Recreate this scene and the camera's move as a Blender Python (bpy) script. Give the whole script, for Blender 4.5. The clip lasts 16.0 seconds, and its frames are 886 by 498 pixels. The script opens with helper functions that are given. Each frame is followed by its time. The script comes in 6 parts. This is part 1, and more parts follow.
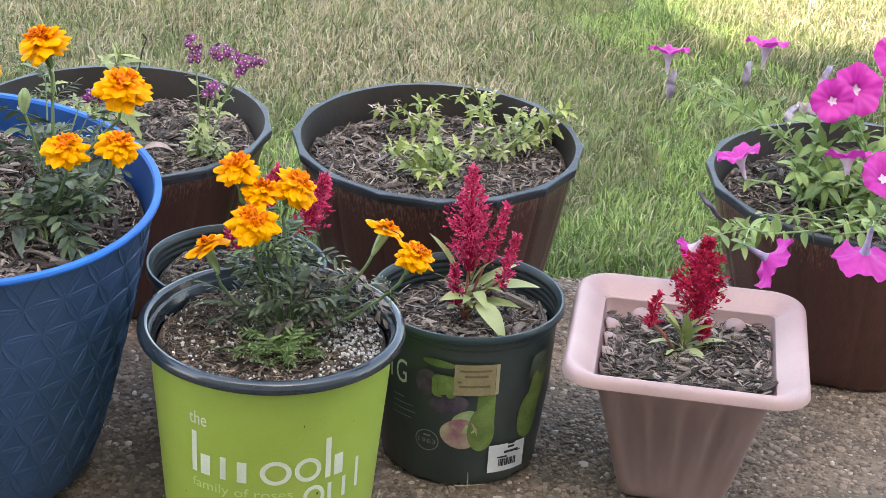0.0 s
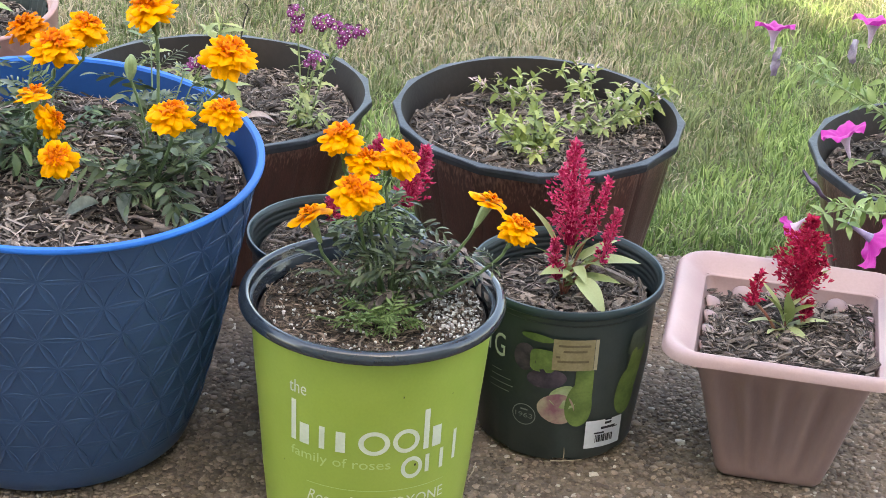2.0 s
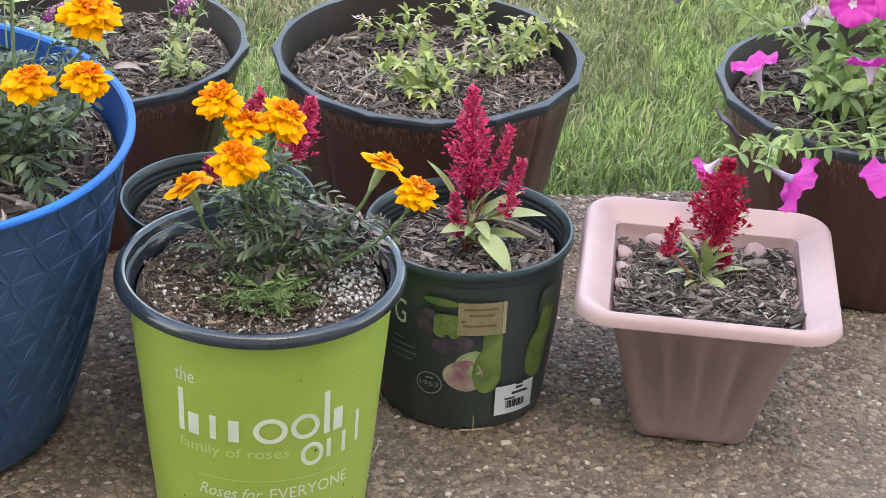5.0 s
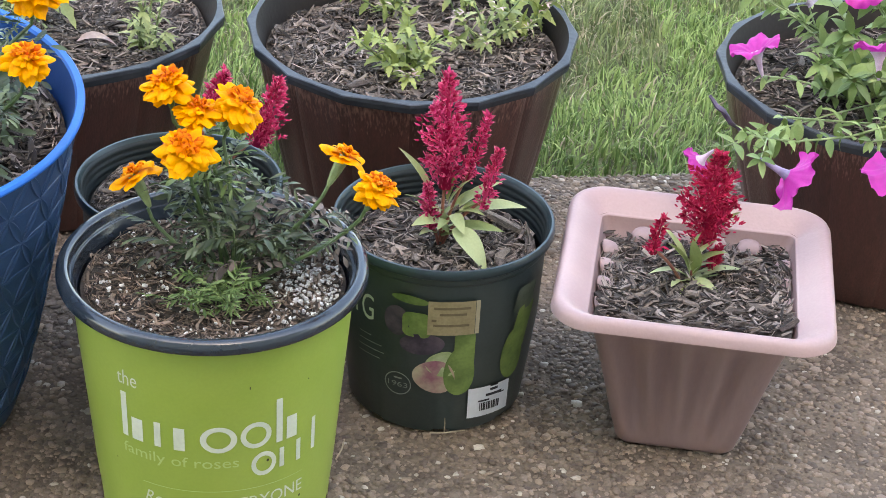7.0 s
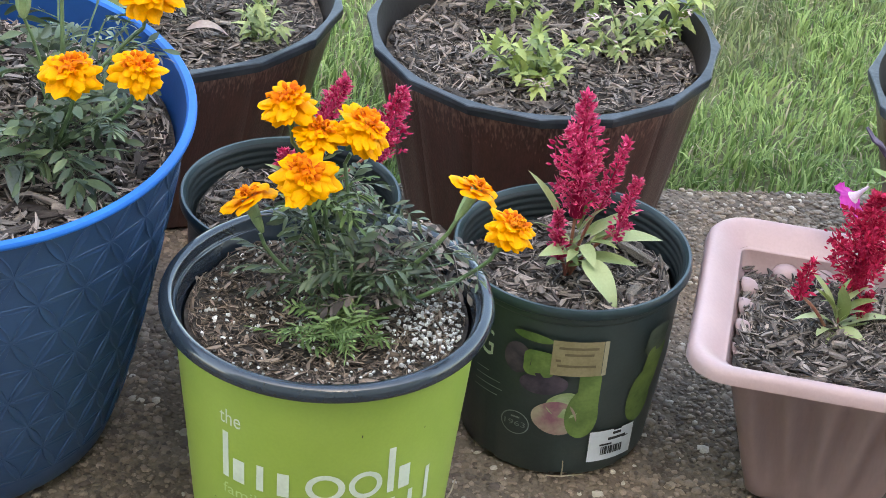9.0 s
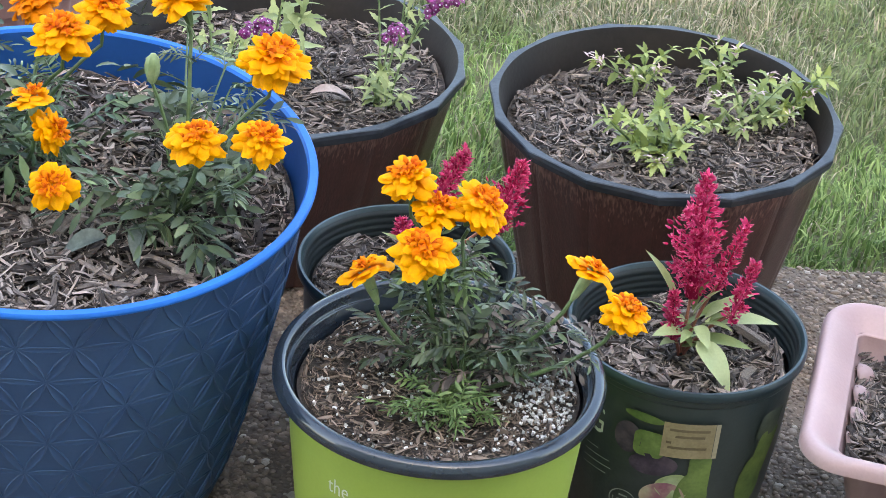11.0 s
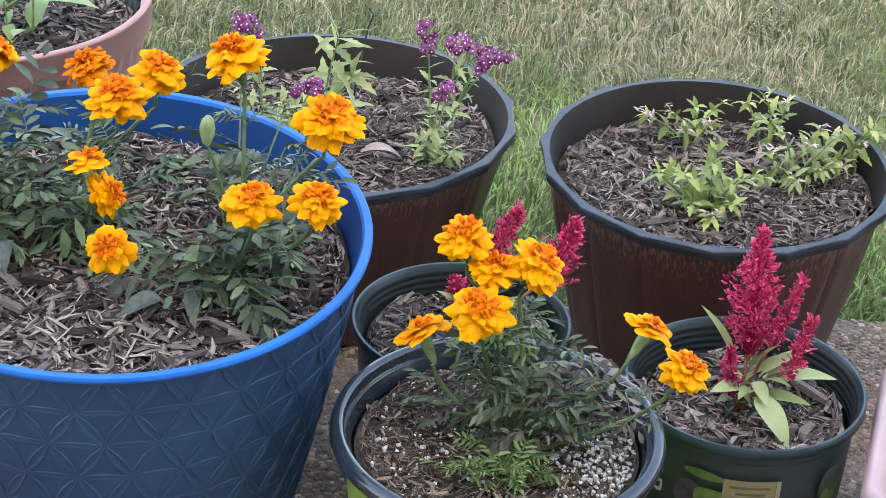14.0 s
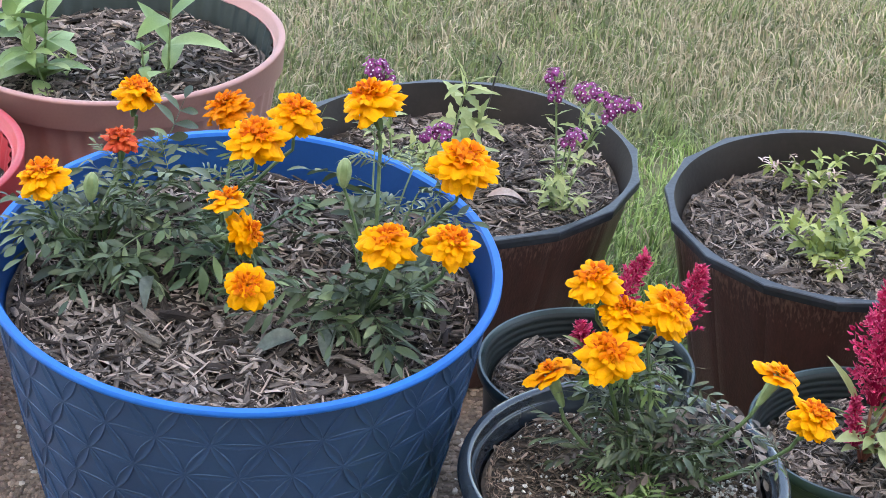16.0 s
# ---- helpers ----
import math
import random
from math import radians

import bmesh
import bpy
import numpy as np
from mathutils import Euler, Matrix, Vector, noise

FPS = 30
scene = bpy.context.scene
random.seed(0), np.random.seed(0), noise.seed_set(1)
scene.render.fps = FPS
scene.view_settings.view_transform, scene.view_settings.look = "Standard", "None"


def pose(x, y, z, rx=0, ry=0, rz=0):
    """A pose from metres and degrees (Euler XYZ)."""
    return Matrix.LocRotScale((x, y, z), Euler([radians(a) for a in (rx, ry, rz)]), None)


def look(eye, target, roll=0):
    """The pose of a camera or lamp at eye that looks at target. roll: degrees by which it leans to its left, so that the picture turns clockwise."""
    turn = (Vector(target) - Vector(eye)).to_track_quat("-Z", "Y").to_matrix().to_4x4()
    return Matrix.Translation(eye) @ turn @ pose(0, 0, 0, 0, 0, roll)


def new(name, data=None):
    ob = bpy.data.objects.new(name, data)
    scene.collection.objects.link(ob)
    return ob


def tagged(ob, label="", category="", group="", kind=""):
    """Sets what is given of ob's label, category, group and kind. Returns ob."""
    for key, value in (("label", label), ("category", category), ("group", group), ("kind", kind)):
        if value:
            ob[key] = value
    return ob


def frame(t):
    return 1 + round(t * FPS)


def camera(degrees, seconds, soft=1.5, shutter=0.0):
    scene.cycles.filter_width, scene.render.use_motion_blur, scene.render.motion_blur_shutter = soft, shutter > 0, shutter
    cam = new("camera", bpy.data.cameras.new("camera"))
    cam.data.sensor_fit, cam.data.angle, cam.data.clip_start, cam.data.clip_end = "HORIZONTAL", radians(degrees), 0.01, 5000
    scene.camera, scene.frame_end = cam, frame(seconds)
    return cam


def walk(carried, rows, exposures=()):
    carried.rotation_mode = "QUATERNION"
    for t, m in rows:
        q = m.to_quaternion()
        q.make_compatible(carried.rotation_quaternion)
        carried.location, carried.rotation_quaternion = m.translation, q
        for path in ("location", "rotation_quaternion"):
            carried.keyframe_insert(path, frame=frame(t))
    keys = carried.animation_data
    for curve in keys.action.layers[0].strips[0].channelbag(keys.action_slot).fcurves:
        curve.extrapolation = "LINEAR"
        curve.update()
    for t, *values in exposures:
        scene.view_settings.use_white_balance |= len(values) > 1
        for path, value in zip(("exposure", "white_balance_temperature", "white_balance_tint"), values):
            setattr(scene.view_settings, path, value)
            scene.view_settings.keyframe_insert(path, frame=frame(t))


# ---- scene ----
cam = camera(26.5, 16.0, soft=0.8)
PATH = [
    (0, (-0.121, -1.801, 1.226), (0.16, -0.016, 0.369), 3.5),
    (0.5, (-0.126, -1.798, 1.224), (0.136, -0.01, 0.367), 3.4),
    (1, (-0.137, -1.793, 1.222), (0.089, -0.001, 0.365), 3.1),
    (1.5, (-0.142, -1.798, 1.224), (0.059, -0.006, 0.359), 3.1),
    (2, (-0.141, -1.795, 1.218), (0.053, -0.011, 0.334), 3.4),
    (2.5, (-0.136, -1.79, 1.208), (0.065, -0.025, 0.288), 3.7),
    (3, (-0.129, -1.788, 1.2), (0.083, -0.045, 0.242), 3.9),
    (3.5, (-0.131, -1.784, 1.197), (0.102, -0.061, 0.208), 3.9),
    (4, (-0.13, -1.76, 1.195), (0.131, -0.051, 0.191), 3.7),
    (4.5, (-0.147, -1.698, 1.192), (0.147, 0.014, 0.201), 3.4),
    (5, (-0.136, -1.623, 1.198), (0.181, 0.099, 0.231), 2.9),
    (5.2, (-0.123, -1.591, 1.199), (0.2, 0.131, 0.234), 2.9),
    (7.3, (-0.045, -1.483, 1.188), (0.224, 0.21, 0.159), 3.5),
    (7.5, (-0.044, -1.464, 1.193), (0.221, 0.229, 0.16), 3.6),
    (8, (-0.059, -1.404, 1.187), (0.188, 0.28, 0.137), 3.8),
    (8.5, (-0.048, -1.353, 1.186), (0.179, 0.327, 0.125), 4.1),
    (9, (-0.076, -1.337, 1.188), (0.116, 0.336, 0.108), 4.7),
    (9.5, (-0.086, -1.334, 1.197), (0.061, 0.339, 0.111), 5.2),
    (9.7, (-0.087, -1.333, 1.197), (0.046, 0.347, 0.12), 5.2),
    (11.8, (-0.078, -1.316, 1.219), (-0.017, 0.392, 0.181), 4.5),
    (12, (-0.088, -1.314, 1.216), (-0.019, 0.398, 0.183), 4.5),
    (12.5, (-0.095, -1.316, 1.22), (-0.028, 0.404, 0.201), 4.1),
    (13, (-0.097, -1.315, 1.219), (-0.039, 0.41, 0.209), 3.9),
    (13.5, (-0.094, -1.315, 1.215), (-0.046, 0.413, 0.21), 3.6),
    (14, (-0.096, -1.318, 1.214), (-0.068, 0.413, 0.211), 3.3),
    (14.5, (-0.111, -1.322, 1.219), (-0.106, 0.411, 0.22), 3.3),
    (15, (-0.118, -1.33, 1.221), (-0.147, 0.406, 0.229), 3.2),
    (15.5, (-0.122, -1.339, 1.225), (-0.182, 0.404, 0.247), 3.0),
    (16, (-0.121, -1.345, 1.225), (-0.204, 0.405, 0.26), 2.7),
]
walk(cam, [(t, look(eye, target, roll)) for t, eye, target, roll in PATH],
     [(0.0, 3.00, 8200, 10), (4.0, 3.13, 8600, 10), (5.0, 3.08, 8400, 10), (8.2, 3.06, 7950, 9), (9.4, 3.08, 7750, 4), (12.0, 3.02, 7500, 10), (16.0, 2.92, 7600, 10)])

# ---- world and sun (an unseen added wall, below, shades the patio) ----
world = bpy.data.worlds.new("sky")
scene.world = world
world.use_nodes = True
wn, wl = world.node_tree.nodes, world.node_tree.links
sky = wn.new("ShaderNodeTexSky")
sky.sky_type, sky.sun_disc = "NISHITA", False
SUN_EL, SUN_AZ = radians(46), radians(188)
sky.sun_elevation, sky.sun_rotation = SUN_EL, SUN_AZ
sky.air_density, sky.dust_density = 1.0, 3.0
wn["Background"].inputs["Strength"].default_value = 0.15
wl.new(sky.outputs["Color"], wn["Background"].inputs["Color"])
sun = new("sun", bpy.data.lights.new("sun", "SUN"))
sun.data.energy, sun.data.angle, sun.data.color = 2.1, radians(0.6), (1.0, 0.94, 0.84)
sun_from = Vector((math.sin(SUN_AZ) * math.cos(SUN_EL), math.cos(SUN_AZ) * math.cos(SUN_EL), math.sin(SUN_EL)))
sun.matrix_world = look(sun_from * 20, (0, 0, 0))


# ---- materials ----
def material(name, dark, light, scale=30.0, rough=0.6, bump=0.0, bump_scale=200.0, random_by="", spread=0.35,
             fine=0.25, stretch=(1, 1, 1), metallic=0.0, specular=0.5, sheen=0.0, translucent=0.0, low=0.35, high=0.65,
             tip=None, tip_at=(0.3, 0.9), detail=5.0, curve=1.0, by="Object", alt=None):
    """Two colours mixed by coarse noise, broken up by fine noise, with random value per object or per island, and a fine relief.
    tip: a second colour that takes over along the piece (its UV's second coordinate); by: the coordinates that the noise follows;
    alt: a colour that some of the pieces lean towards."""
    m = bpy.data.materials.new(name)
    m.use_nodes = True
    nodes, links = m.node_tree.nodes, m.node_tree.links
    shader = nodes["Principled BSDF"]
    coords = nodes.new("ShaderNodeTexCoord")
    mapping = nodes.new("ShaderNodeMapping")
    mapping.inputs["Scale"].default_value = stretch
    links.new(coords.outputs[by], mapping.inputs["Vector"])

    def noise_tex(s, d):
        n = nodes.new("ShaderNodeTexNoise")
        n.inputs["Scale"].default_value, n.inputs["Detail"].default_value = s, d
        links.new(mapping.outputs["Vector"], n.inputs["Vector"])
        return n.outputs["Fac"]

    def mathnode(op, a, b):
        n = nodes.new("ShaderNodeMath")
        n.operation = op
        for i, v in enumerate((a, b)):
            if isinstance(v, (int, float)):
                n.inputs[i].default_value = v
            else:
                links.new(v, n.inputs[i])
        return n.outputs[0]

    fac = noise_tex(scale, detail)
    if random_by:
        if random_by == "object":
            rnd = nodes.new("ShaderNodeObjectInfo").outputs["Random"]
        else:
            rnd = nodes.new("ShaderNodeNewGeometry").outputs["Random Per Island"]
        fac = mathnode("ADD", mathnode("MULTIPLY", fac, 1 - spread), mathnode("MULTIPLY", rnd, spread))
    ramp = nodes.new("ShaderNodeMapRange")
    ramp.inputs["From Min"].default_value, ramp.inputs["From Max"].default_value = low, high
    links.new(fac, ramp.inputs["Value"])
    mix = nodes.new("ShaderNodeMix")
    mix.data_type = "RGBA"
    links.new(mathnode("POWER", ramp.outputs["Result"], curve), mix.inputs[0])
    mix.inputs[6].default_value, mix.inputs[7].default_value = (*dark, 1), (*light, 1)
    colour = mix.outputs[2]
    if alt and random_by:
        lean = nodes.new("ShaderNodeMix")
        lean.data_type, lean.blend_type = "RGBA", "MULTIPLY"
        links.new(mathnode("FRACT", mathnode("MULTIPLY", rnd, 17.3), 0.0), lean.inputs[0])
        links.new(colour, lean.inputs[6])
        lean.inputs[7].default_value = (*alt, 1)
        colour = lean.outputs[2]
    if tip:
        uv = nodes.new("ShaderNodeSeparateXYZ")
        links.new(coords.outputs["UV"], uv.inputs[0])
        along = nodes.new("ShaderNodeMapRange")
        along.inputs["From Min"].default_value, along.inputs["From Max"].default_value = tip_at
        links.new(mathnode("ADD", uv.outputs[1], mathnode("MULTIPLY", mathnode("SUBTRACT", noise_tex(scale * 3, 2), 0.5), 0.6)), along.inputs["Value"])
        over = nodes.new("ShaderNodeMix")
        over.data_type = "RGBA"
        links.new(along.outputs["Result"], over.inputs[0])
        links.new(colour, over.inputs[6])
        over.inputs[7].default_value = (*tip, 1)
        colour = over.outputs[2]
    if fine:
        hsv = nodes.new("ShaderNodeHueSaturation")
        links.new(colour, hsv.inputs["Color"])
        grain = noise_tex(bump_scale, 4)
        links.new(mathnode("ADD", mathnode("MULTIPLY", grain, 2 * fine), 1 - fine), hsv.inputs["Value"])
        colour = hsv.outputs["Color"]
    links.new(colour, shader.inputs["Base Color"])
    shader.inputs["Roughness"].default_value = rough
    shader.inputs["Metallic"].default_value = metallic
    shader.inputs["Specular IOR Level"].default_value = specular
    if sheen:
        shader.inputs["Sheen Weight"].default_value = sheen
    if bump:
        relief = nodes.new("ShaderNodeBump")
        relief.inputs["Strength"].default_value, relief.inputs["Distance"].default_value = 1.0, bump
        links.new(noise_tex(bump_scale, 5), relief.inputs["Height"])
        links.new(relief.outputs["Normal"], shader.inputs["Normal"])
    if translucent:
        back = nodes.new("ShaderNodeBsdfTranslucent")
        links.new(colour, back.inputs["Color"])
        both = nodes.new("ShaderNodeMixShader")
        both.inputs[0].default_value = translucent
        links.new(shader.outputs[0], both.inputs[1])
        links.new(back.outputs[0], both.inputs[2])
        links.new(both.outputs[0], nodes["Material Output"].inputs["Surface"])
    return m


CONCRETE = material("cement_matrix", (0.122, 0.092, 0.069), (0.220, 0.168, 0.127), 14, 0.9, 0.0012, 260, fine=0.4)
PEBBLE = material("river_pebble", (0.100, 0.071, 0.053), (0.430, 0.322, 0.236), 60, 0.7, 0.0004, 500, "island", 0.68, 0.4, low=0.02, high=1.05, curve=1.5, alt=(0.95, 0.97, 1.02))
PEBBLE_ONE = material("single_pebble", (0.100, 0.071, 0.053), (0.430, 0.322, 0.236), 60, 0.7, 0.0004, 500, "object", 0.68, 0.4, low=0.02, high=1.05, curve=1.5, alt=(0.95, 0.97, 1.02))
PEBBLE_PALE = material("pale_pebble", (0.34, 0.29, 0.23), (0.58, 0.52, 0.44), 60, 0.6, 0.0004, 500, fine=0.3)
SOIL = material("dark_soil", (0.036, 0.028, 0.024), (0.075, 0.060, 0.049), 60, 0.95, 0.004, 180, fine=0.4)
LAWN_SOIL = material("lawn_thatch", (0.064, 0.072, 0.032), (0.145, 0.148, 0.072), 18, 0.95, 0.006, 120, fine=0.4)
GRASS = material("grass_blade", (0.080, 0.112, 0.044), (0.285, 0.335, 0.155), 2.2, 0.5, 0, 300, "island", 0.45, 0.15, translucent=0.35, low=0.28, high=0.66, detail=3, specular=0.3)
GRASS_FRESH = material("fresh_grass_blade", (0.105, 0.175, 0.050), (0.38, 0.49, 0.190), 2.2, 0.5, 0, 300, "island", 0.55, 0.15, translucent=0.35, low=0.28, high=0.66, detail=3, specular=0.3)
STRAW = material("straw_blade", (0.26, 0.220, 0.145), (0.58, 0.51, 0.375), 6, 0.6, 0, 300, "island", 0.55, 0.15, translucent=0.2, low=0.2, high=0.9, specular=0.3)
MIX = material("potting_mix_bit", (0.028, 0.019, 0.014), (0.46, 0.335, 0.25), 420, 0.9, 0.0006, 900, "island", 0.75, 0.40, stretch=(0.10, 1, 1), low=0.2, high=1.0, by="UV", curve=1.4)
MULCH_DARK = material("damp_bark_chip", (0.028, 0.022, 0.019), (0.52, 0.42, 0.36), 420, 0.85, 0.0006, 900, "island", 0.68, 0.45, stretch=(0.10, 1, 1), low=0.20, high=0.97, curve=1.9, by="UV")
MULCH = material("bark_chip", (0.032, 0.024, 0.020), (0.68, 0.55, 0.47), 420, 0.9, 0.0006, 900, "island", 0.72, 0.45, stretch=(0.10, 1, 1), low=0.20, high=0.97, curve=1.75, by="UV")
MULCH_ONE = material("large_bark_chip", (0.042, 0.030, 0.025), (0.48, 0.39, 0.33), 3.0, 0.9, 0.0010, 7, "object", 0.6, 0.45, stretch=(0.5, 4, 4), low=0.25, high=0.85, curve=1.5)
PERLITE = material("perlite_grain", (0.52, 0.49, 0.45), (0.80, 0.78, 0.74), 100, 0.9, 0.0003, 600, "island", 0.7)
GREEN_PLASTIC = material("lime_plastic", (0.285, 0.385, 0.062), (0.350, 0.450, 0.085), 7, 0.38, 0.0001, 300, fine=0.06)
BLACK_PLASTIC = material("black_plastic", (0.018, 0.023, 0.026), (0.032, 0.039, 0.043), 9, 0.40, 0.00015, 250, fine=0.15)
RIM_PLASTIC = material("slate_plastic", (0.014, 0.021, 0.030), (0.024, 0.033, 0.044), 10, 0.13, 0.00012, 250, fine=0.15, specular=0.8)
POT_GREEN_BLACK = material("green_black_plastic", (0.030, 0.042, 0.041), (0.045, 0.060, 0.058), 9, 0.36, 0.00015, 250, fine=0.12)
RIM_LIP = material("dark_teal_rim", (0.014, 0.029, 0.033), (0.024, 0.043, 0.049), 9, 0.3, 0.00015, 250, fine=0.12)
RIM_GREEN = material("green_grey_plastic", (0.014, 0.019, 0.020), (0.021, 0.028, 0.029), 9, 0.45, 0.00015, 250, fine=0.12, specular=0.35)
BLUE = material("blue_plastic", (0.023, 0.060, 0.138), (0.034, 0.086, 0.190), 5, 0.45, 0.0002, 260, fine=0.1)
# brighter than the body: light on the rim's top face put into the colour
BLUE_RIM = material("blue_rim_lit", (0.004, 0.130, 0.50), (0.008, 0.165, 0.60), 6, 0.45, 0.0001, 260, fine=0.08, specular=0.35)
# the rim's blue darkened in colour for the shade inside
BLUE_INSIDE = material("blue_inside_shaded", (0.005, 0.055, 0.215), (0.008, 0.076, 0.265), 6, 0.55, 0.0001, 260, fine=0.08, specular=0.3)
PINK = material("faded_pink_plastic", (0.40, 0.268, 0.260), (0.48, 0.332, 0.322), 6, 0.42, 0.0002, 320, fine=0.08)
# same plastic, darkened in colour for the shade inside the pot
PINK_INNER = material("pink_inner_shaded", (0.31, 0.208, 0.200), (0.385, 0.265, 0.256), 6, 0.5, 0.0002, 320, fine=0.1)
# same plastic again, its colour darkened for the shaded sides below the rim
PINK_BODY = material("shaded_pink_plastic", (0.225, 0.140, 0.130), (0.29, 0.188, 0.176), 6, 0.5, 0.0002, 320, fine=0.08, stretch=(1, 1, 0.3))
TERRA = material("salmon_plastic", (0.37, 0.19, 0.17), (0.45, 0.24, 0.215), 5, 0.5, 0.0002, 300, fine=0.08)
RED = material("red_plastic", (0.42, 0.03, 0.04), (0.52, 0.05, 0.06), 6, 0.4, 0.0002, 300, fine=0.08)
# paler tops paint in a sheen under the rim, along with pale scratch streaks
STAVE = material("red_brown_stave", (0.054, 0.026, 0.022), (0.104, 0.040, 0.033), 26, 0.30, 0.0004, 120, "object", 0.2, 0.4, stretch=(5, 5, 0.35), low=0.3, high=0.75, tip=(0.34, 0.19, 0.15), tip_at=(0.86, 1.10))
STAVE_RIM = material("charcoal_rim", (0.026, 0.031, 0.039), (0.046, 0.053, 0.064), 30, 0.42, 0.0004, 160, fine=0.3, specular=0.35)
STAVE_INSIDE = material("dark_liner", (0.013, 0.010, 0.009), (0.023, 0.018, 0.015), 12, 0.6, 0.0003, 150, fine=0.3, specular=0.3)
# sets how much light the added wall bounces onto the pots
SHADE_WALL = material("shade_wall_pale", (0.50, 0.47, 0.43), (0.58, 0.55, 0.50), 3, 0.7, 0.0005, 60)
WHITE_PRINT = material("white_print", (0.58, 0.63, 0.50), (0.66, 0.70, 0.58), 40, 0.5, 0, 300, fine=0.1)
PALE_GREEN_PRINT = material("pale_green_print", (0.42, 0.54, 0.20), (0.48, 0.60, 0.26), 40, 0.5, 0, 300, fine=0.06)


# ---- mesh helpers ----
def mesh_of(name, verts, faces, mat, angle=40, uvs=None):
    me = bpy.data.meshes.new(name)
    me.from_pydata([tuple(v) for v in verts], [], [tuple(f) for f in faces])
    if uvs is not None:
        layer = me.uv_layers.new(name="UVMap")
        idx = np.empty(len(me.loops), dtype=np.int32)
        me.loops.foreach_get("vertex_index", idx)
        layer.data.foreach_set("uv", np.asarray(uvs, dtype=np.float32)[idx].ravel())
    for one in (mat if isinstance(mat, (list, tuple)) else [mat]):
        me.materials.append(one)
    me.shade_smooth()
    if angle < 180:
        me.set_sharp_from_angle(angle=radians(angle))
    return me


def part(name, data, parent, label="", m=None):
    ob = new(name, data)
    ob.parent = parent
    if m is not None:
        ob.matrix_basis = m
    if label:
        tagged(ob, label)
    return ob


def thing(name, x, y, z, label, category, group="", turn=0.0, kind=""):
    ob = new(name)
    ob.empty_display_size = 0.05
    ob.matrix_basis = pose(x, y, z, 0, 0, turn)
    return tagged(ob, label, category, group, kind)


def lathe(profile, n=96, shape=None, close=False):
    """Rings (radius, height) turned round z; shape(angle, ring, r, h) may change a ring's radius and height."""
    verts, faces = [], []
    for k, (r, h) in enumerate(profile):
        for i in range(n):
            a = 2 * math.pi * i / n
            rr, hh = shape(a, k, r, h) if shape else (r, h)
            verts.append((rr * math.cos(a), rr * math.sin(a), hh))
    rings = len(profile)
    for k in range(rings if close else rings - 1):
        q = (k + 1) % rings
        for i in range(n):
            j = (i + 1) % n
            faces.append((k * n + i, k * n + j, q * n + j, q * n + i))
    return verts, faces


def disc(radius, z, n=64, rings=10, bumpy=0.0, shape=None, seed=0.0):
    verts, faces = [(0, 0, z + bumpy * noise.noise((seed, 3, 7)))], []
    for k in range(1, rings + 1):
        for i in range(n):
            a = 2 * math.pi * i / n
            r = radius * k / rings
            if shape:
                r *= shape(a)
            x, y = r * math.cos(a), r * math.sin(a)
            verts.append((x, y, z + bumpy * noise.noise((x * 25 + seed, y * 25, seed))))
    for i in range(n):
        faces.append((0, 1 + i, 1 + (i + 1) % n))
    for k in range(rings - 1):
        for i in range(n):
            j = (i + 1) % n
            a, b = 1 + k * n, 1 + (k + 1) * n
            faces.append((a + i, b + i, b + j, a + j))
    return verts, faces


def tube(points, radius, sides=6, taper=1.0):
    """A tapering tube along points."""
    pts = [Vector(p) for p in points]
    verts, faces = [], []
    side = Vector((1, 0, 0))
    for k, p in enumerate(pts):
        ahead = (pts[min(k + 1, len(pts) - 1)] - pts[max(k - 1, 0)]).normalized()
        side = (side - ahead * side.dot(ahead))
        side = side.normalized() if side.length > 1e-4 else ahead.orthogonal().normalized()
        up = ahead.cross(side)
        r = radius * (1 + (taper - 1) * k / (len(pts) - 1))
        for i in range(sides):
            a = 2 * math.pi * i / sides
            verts.append(p + (side * math.cos(a) + up * math.sin(a)) * r)
    for k in range(len(pts) - 1):
        for i in range(sides):
            j = (i + 1) % sides
            faces.append((k * sides + i, k * sides + j, (k + 1) * sides + j, (k + 1) * sides + i))
    faces.append(tuple(range(sides))[::-1])
    faces.append(tuple(range((len(pts) - 1) * sides, len(pts) * sides)))
    return verts, faces


class Heap:
    """Collects pieces into one mesh."""

    def __init__(self):
        self.verts, self.faces, self.uvs = [], [], []

    def add(self, verts, faces, m=None, uvs=None):
        n = len(self.verts)
        self.verts += [m @ Vector(v) for v in verts] if m is not None else [Vector(v) for v in verts]
        self.faces += [tuple(i + n for i in f) for f in faces]
        self.uvs += list(uvs) if uvs is not None else [(0.5, 0.5)] * len(verts)

    def mesh(self, name, mat, angle=40):
        return mesh_of(name, self.verts, self.faces, mat, angle, self.uvs)


# ---- ground: lawn to the horizon, patio slab, unseen shading wall behind ----
EDGE_Y, LAWN_Z = 0.655, -0.035


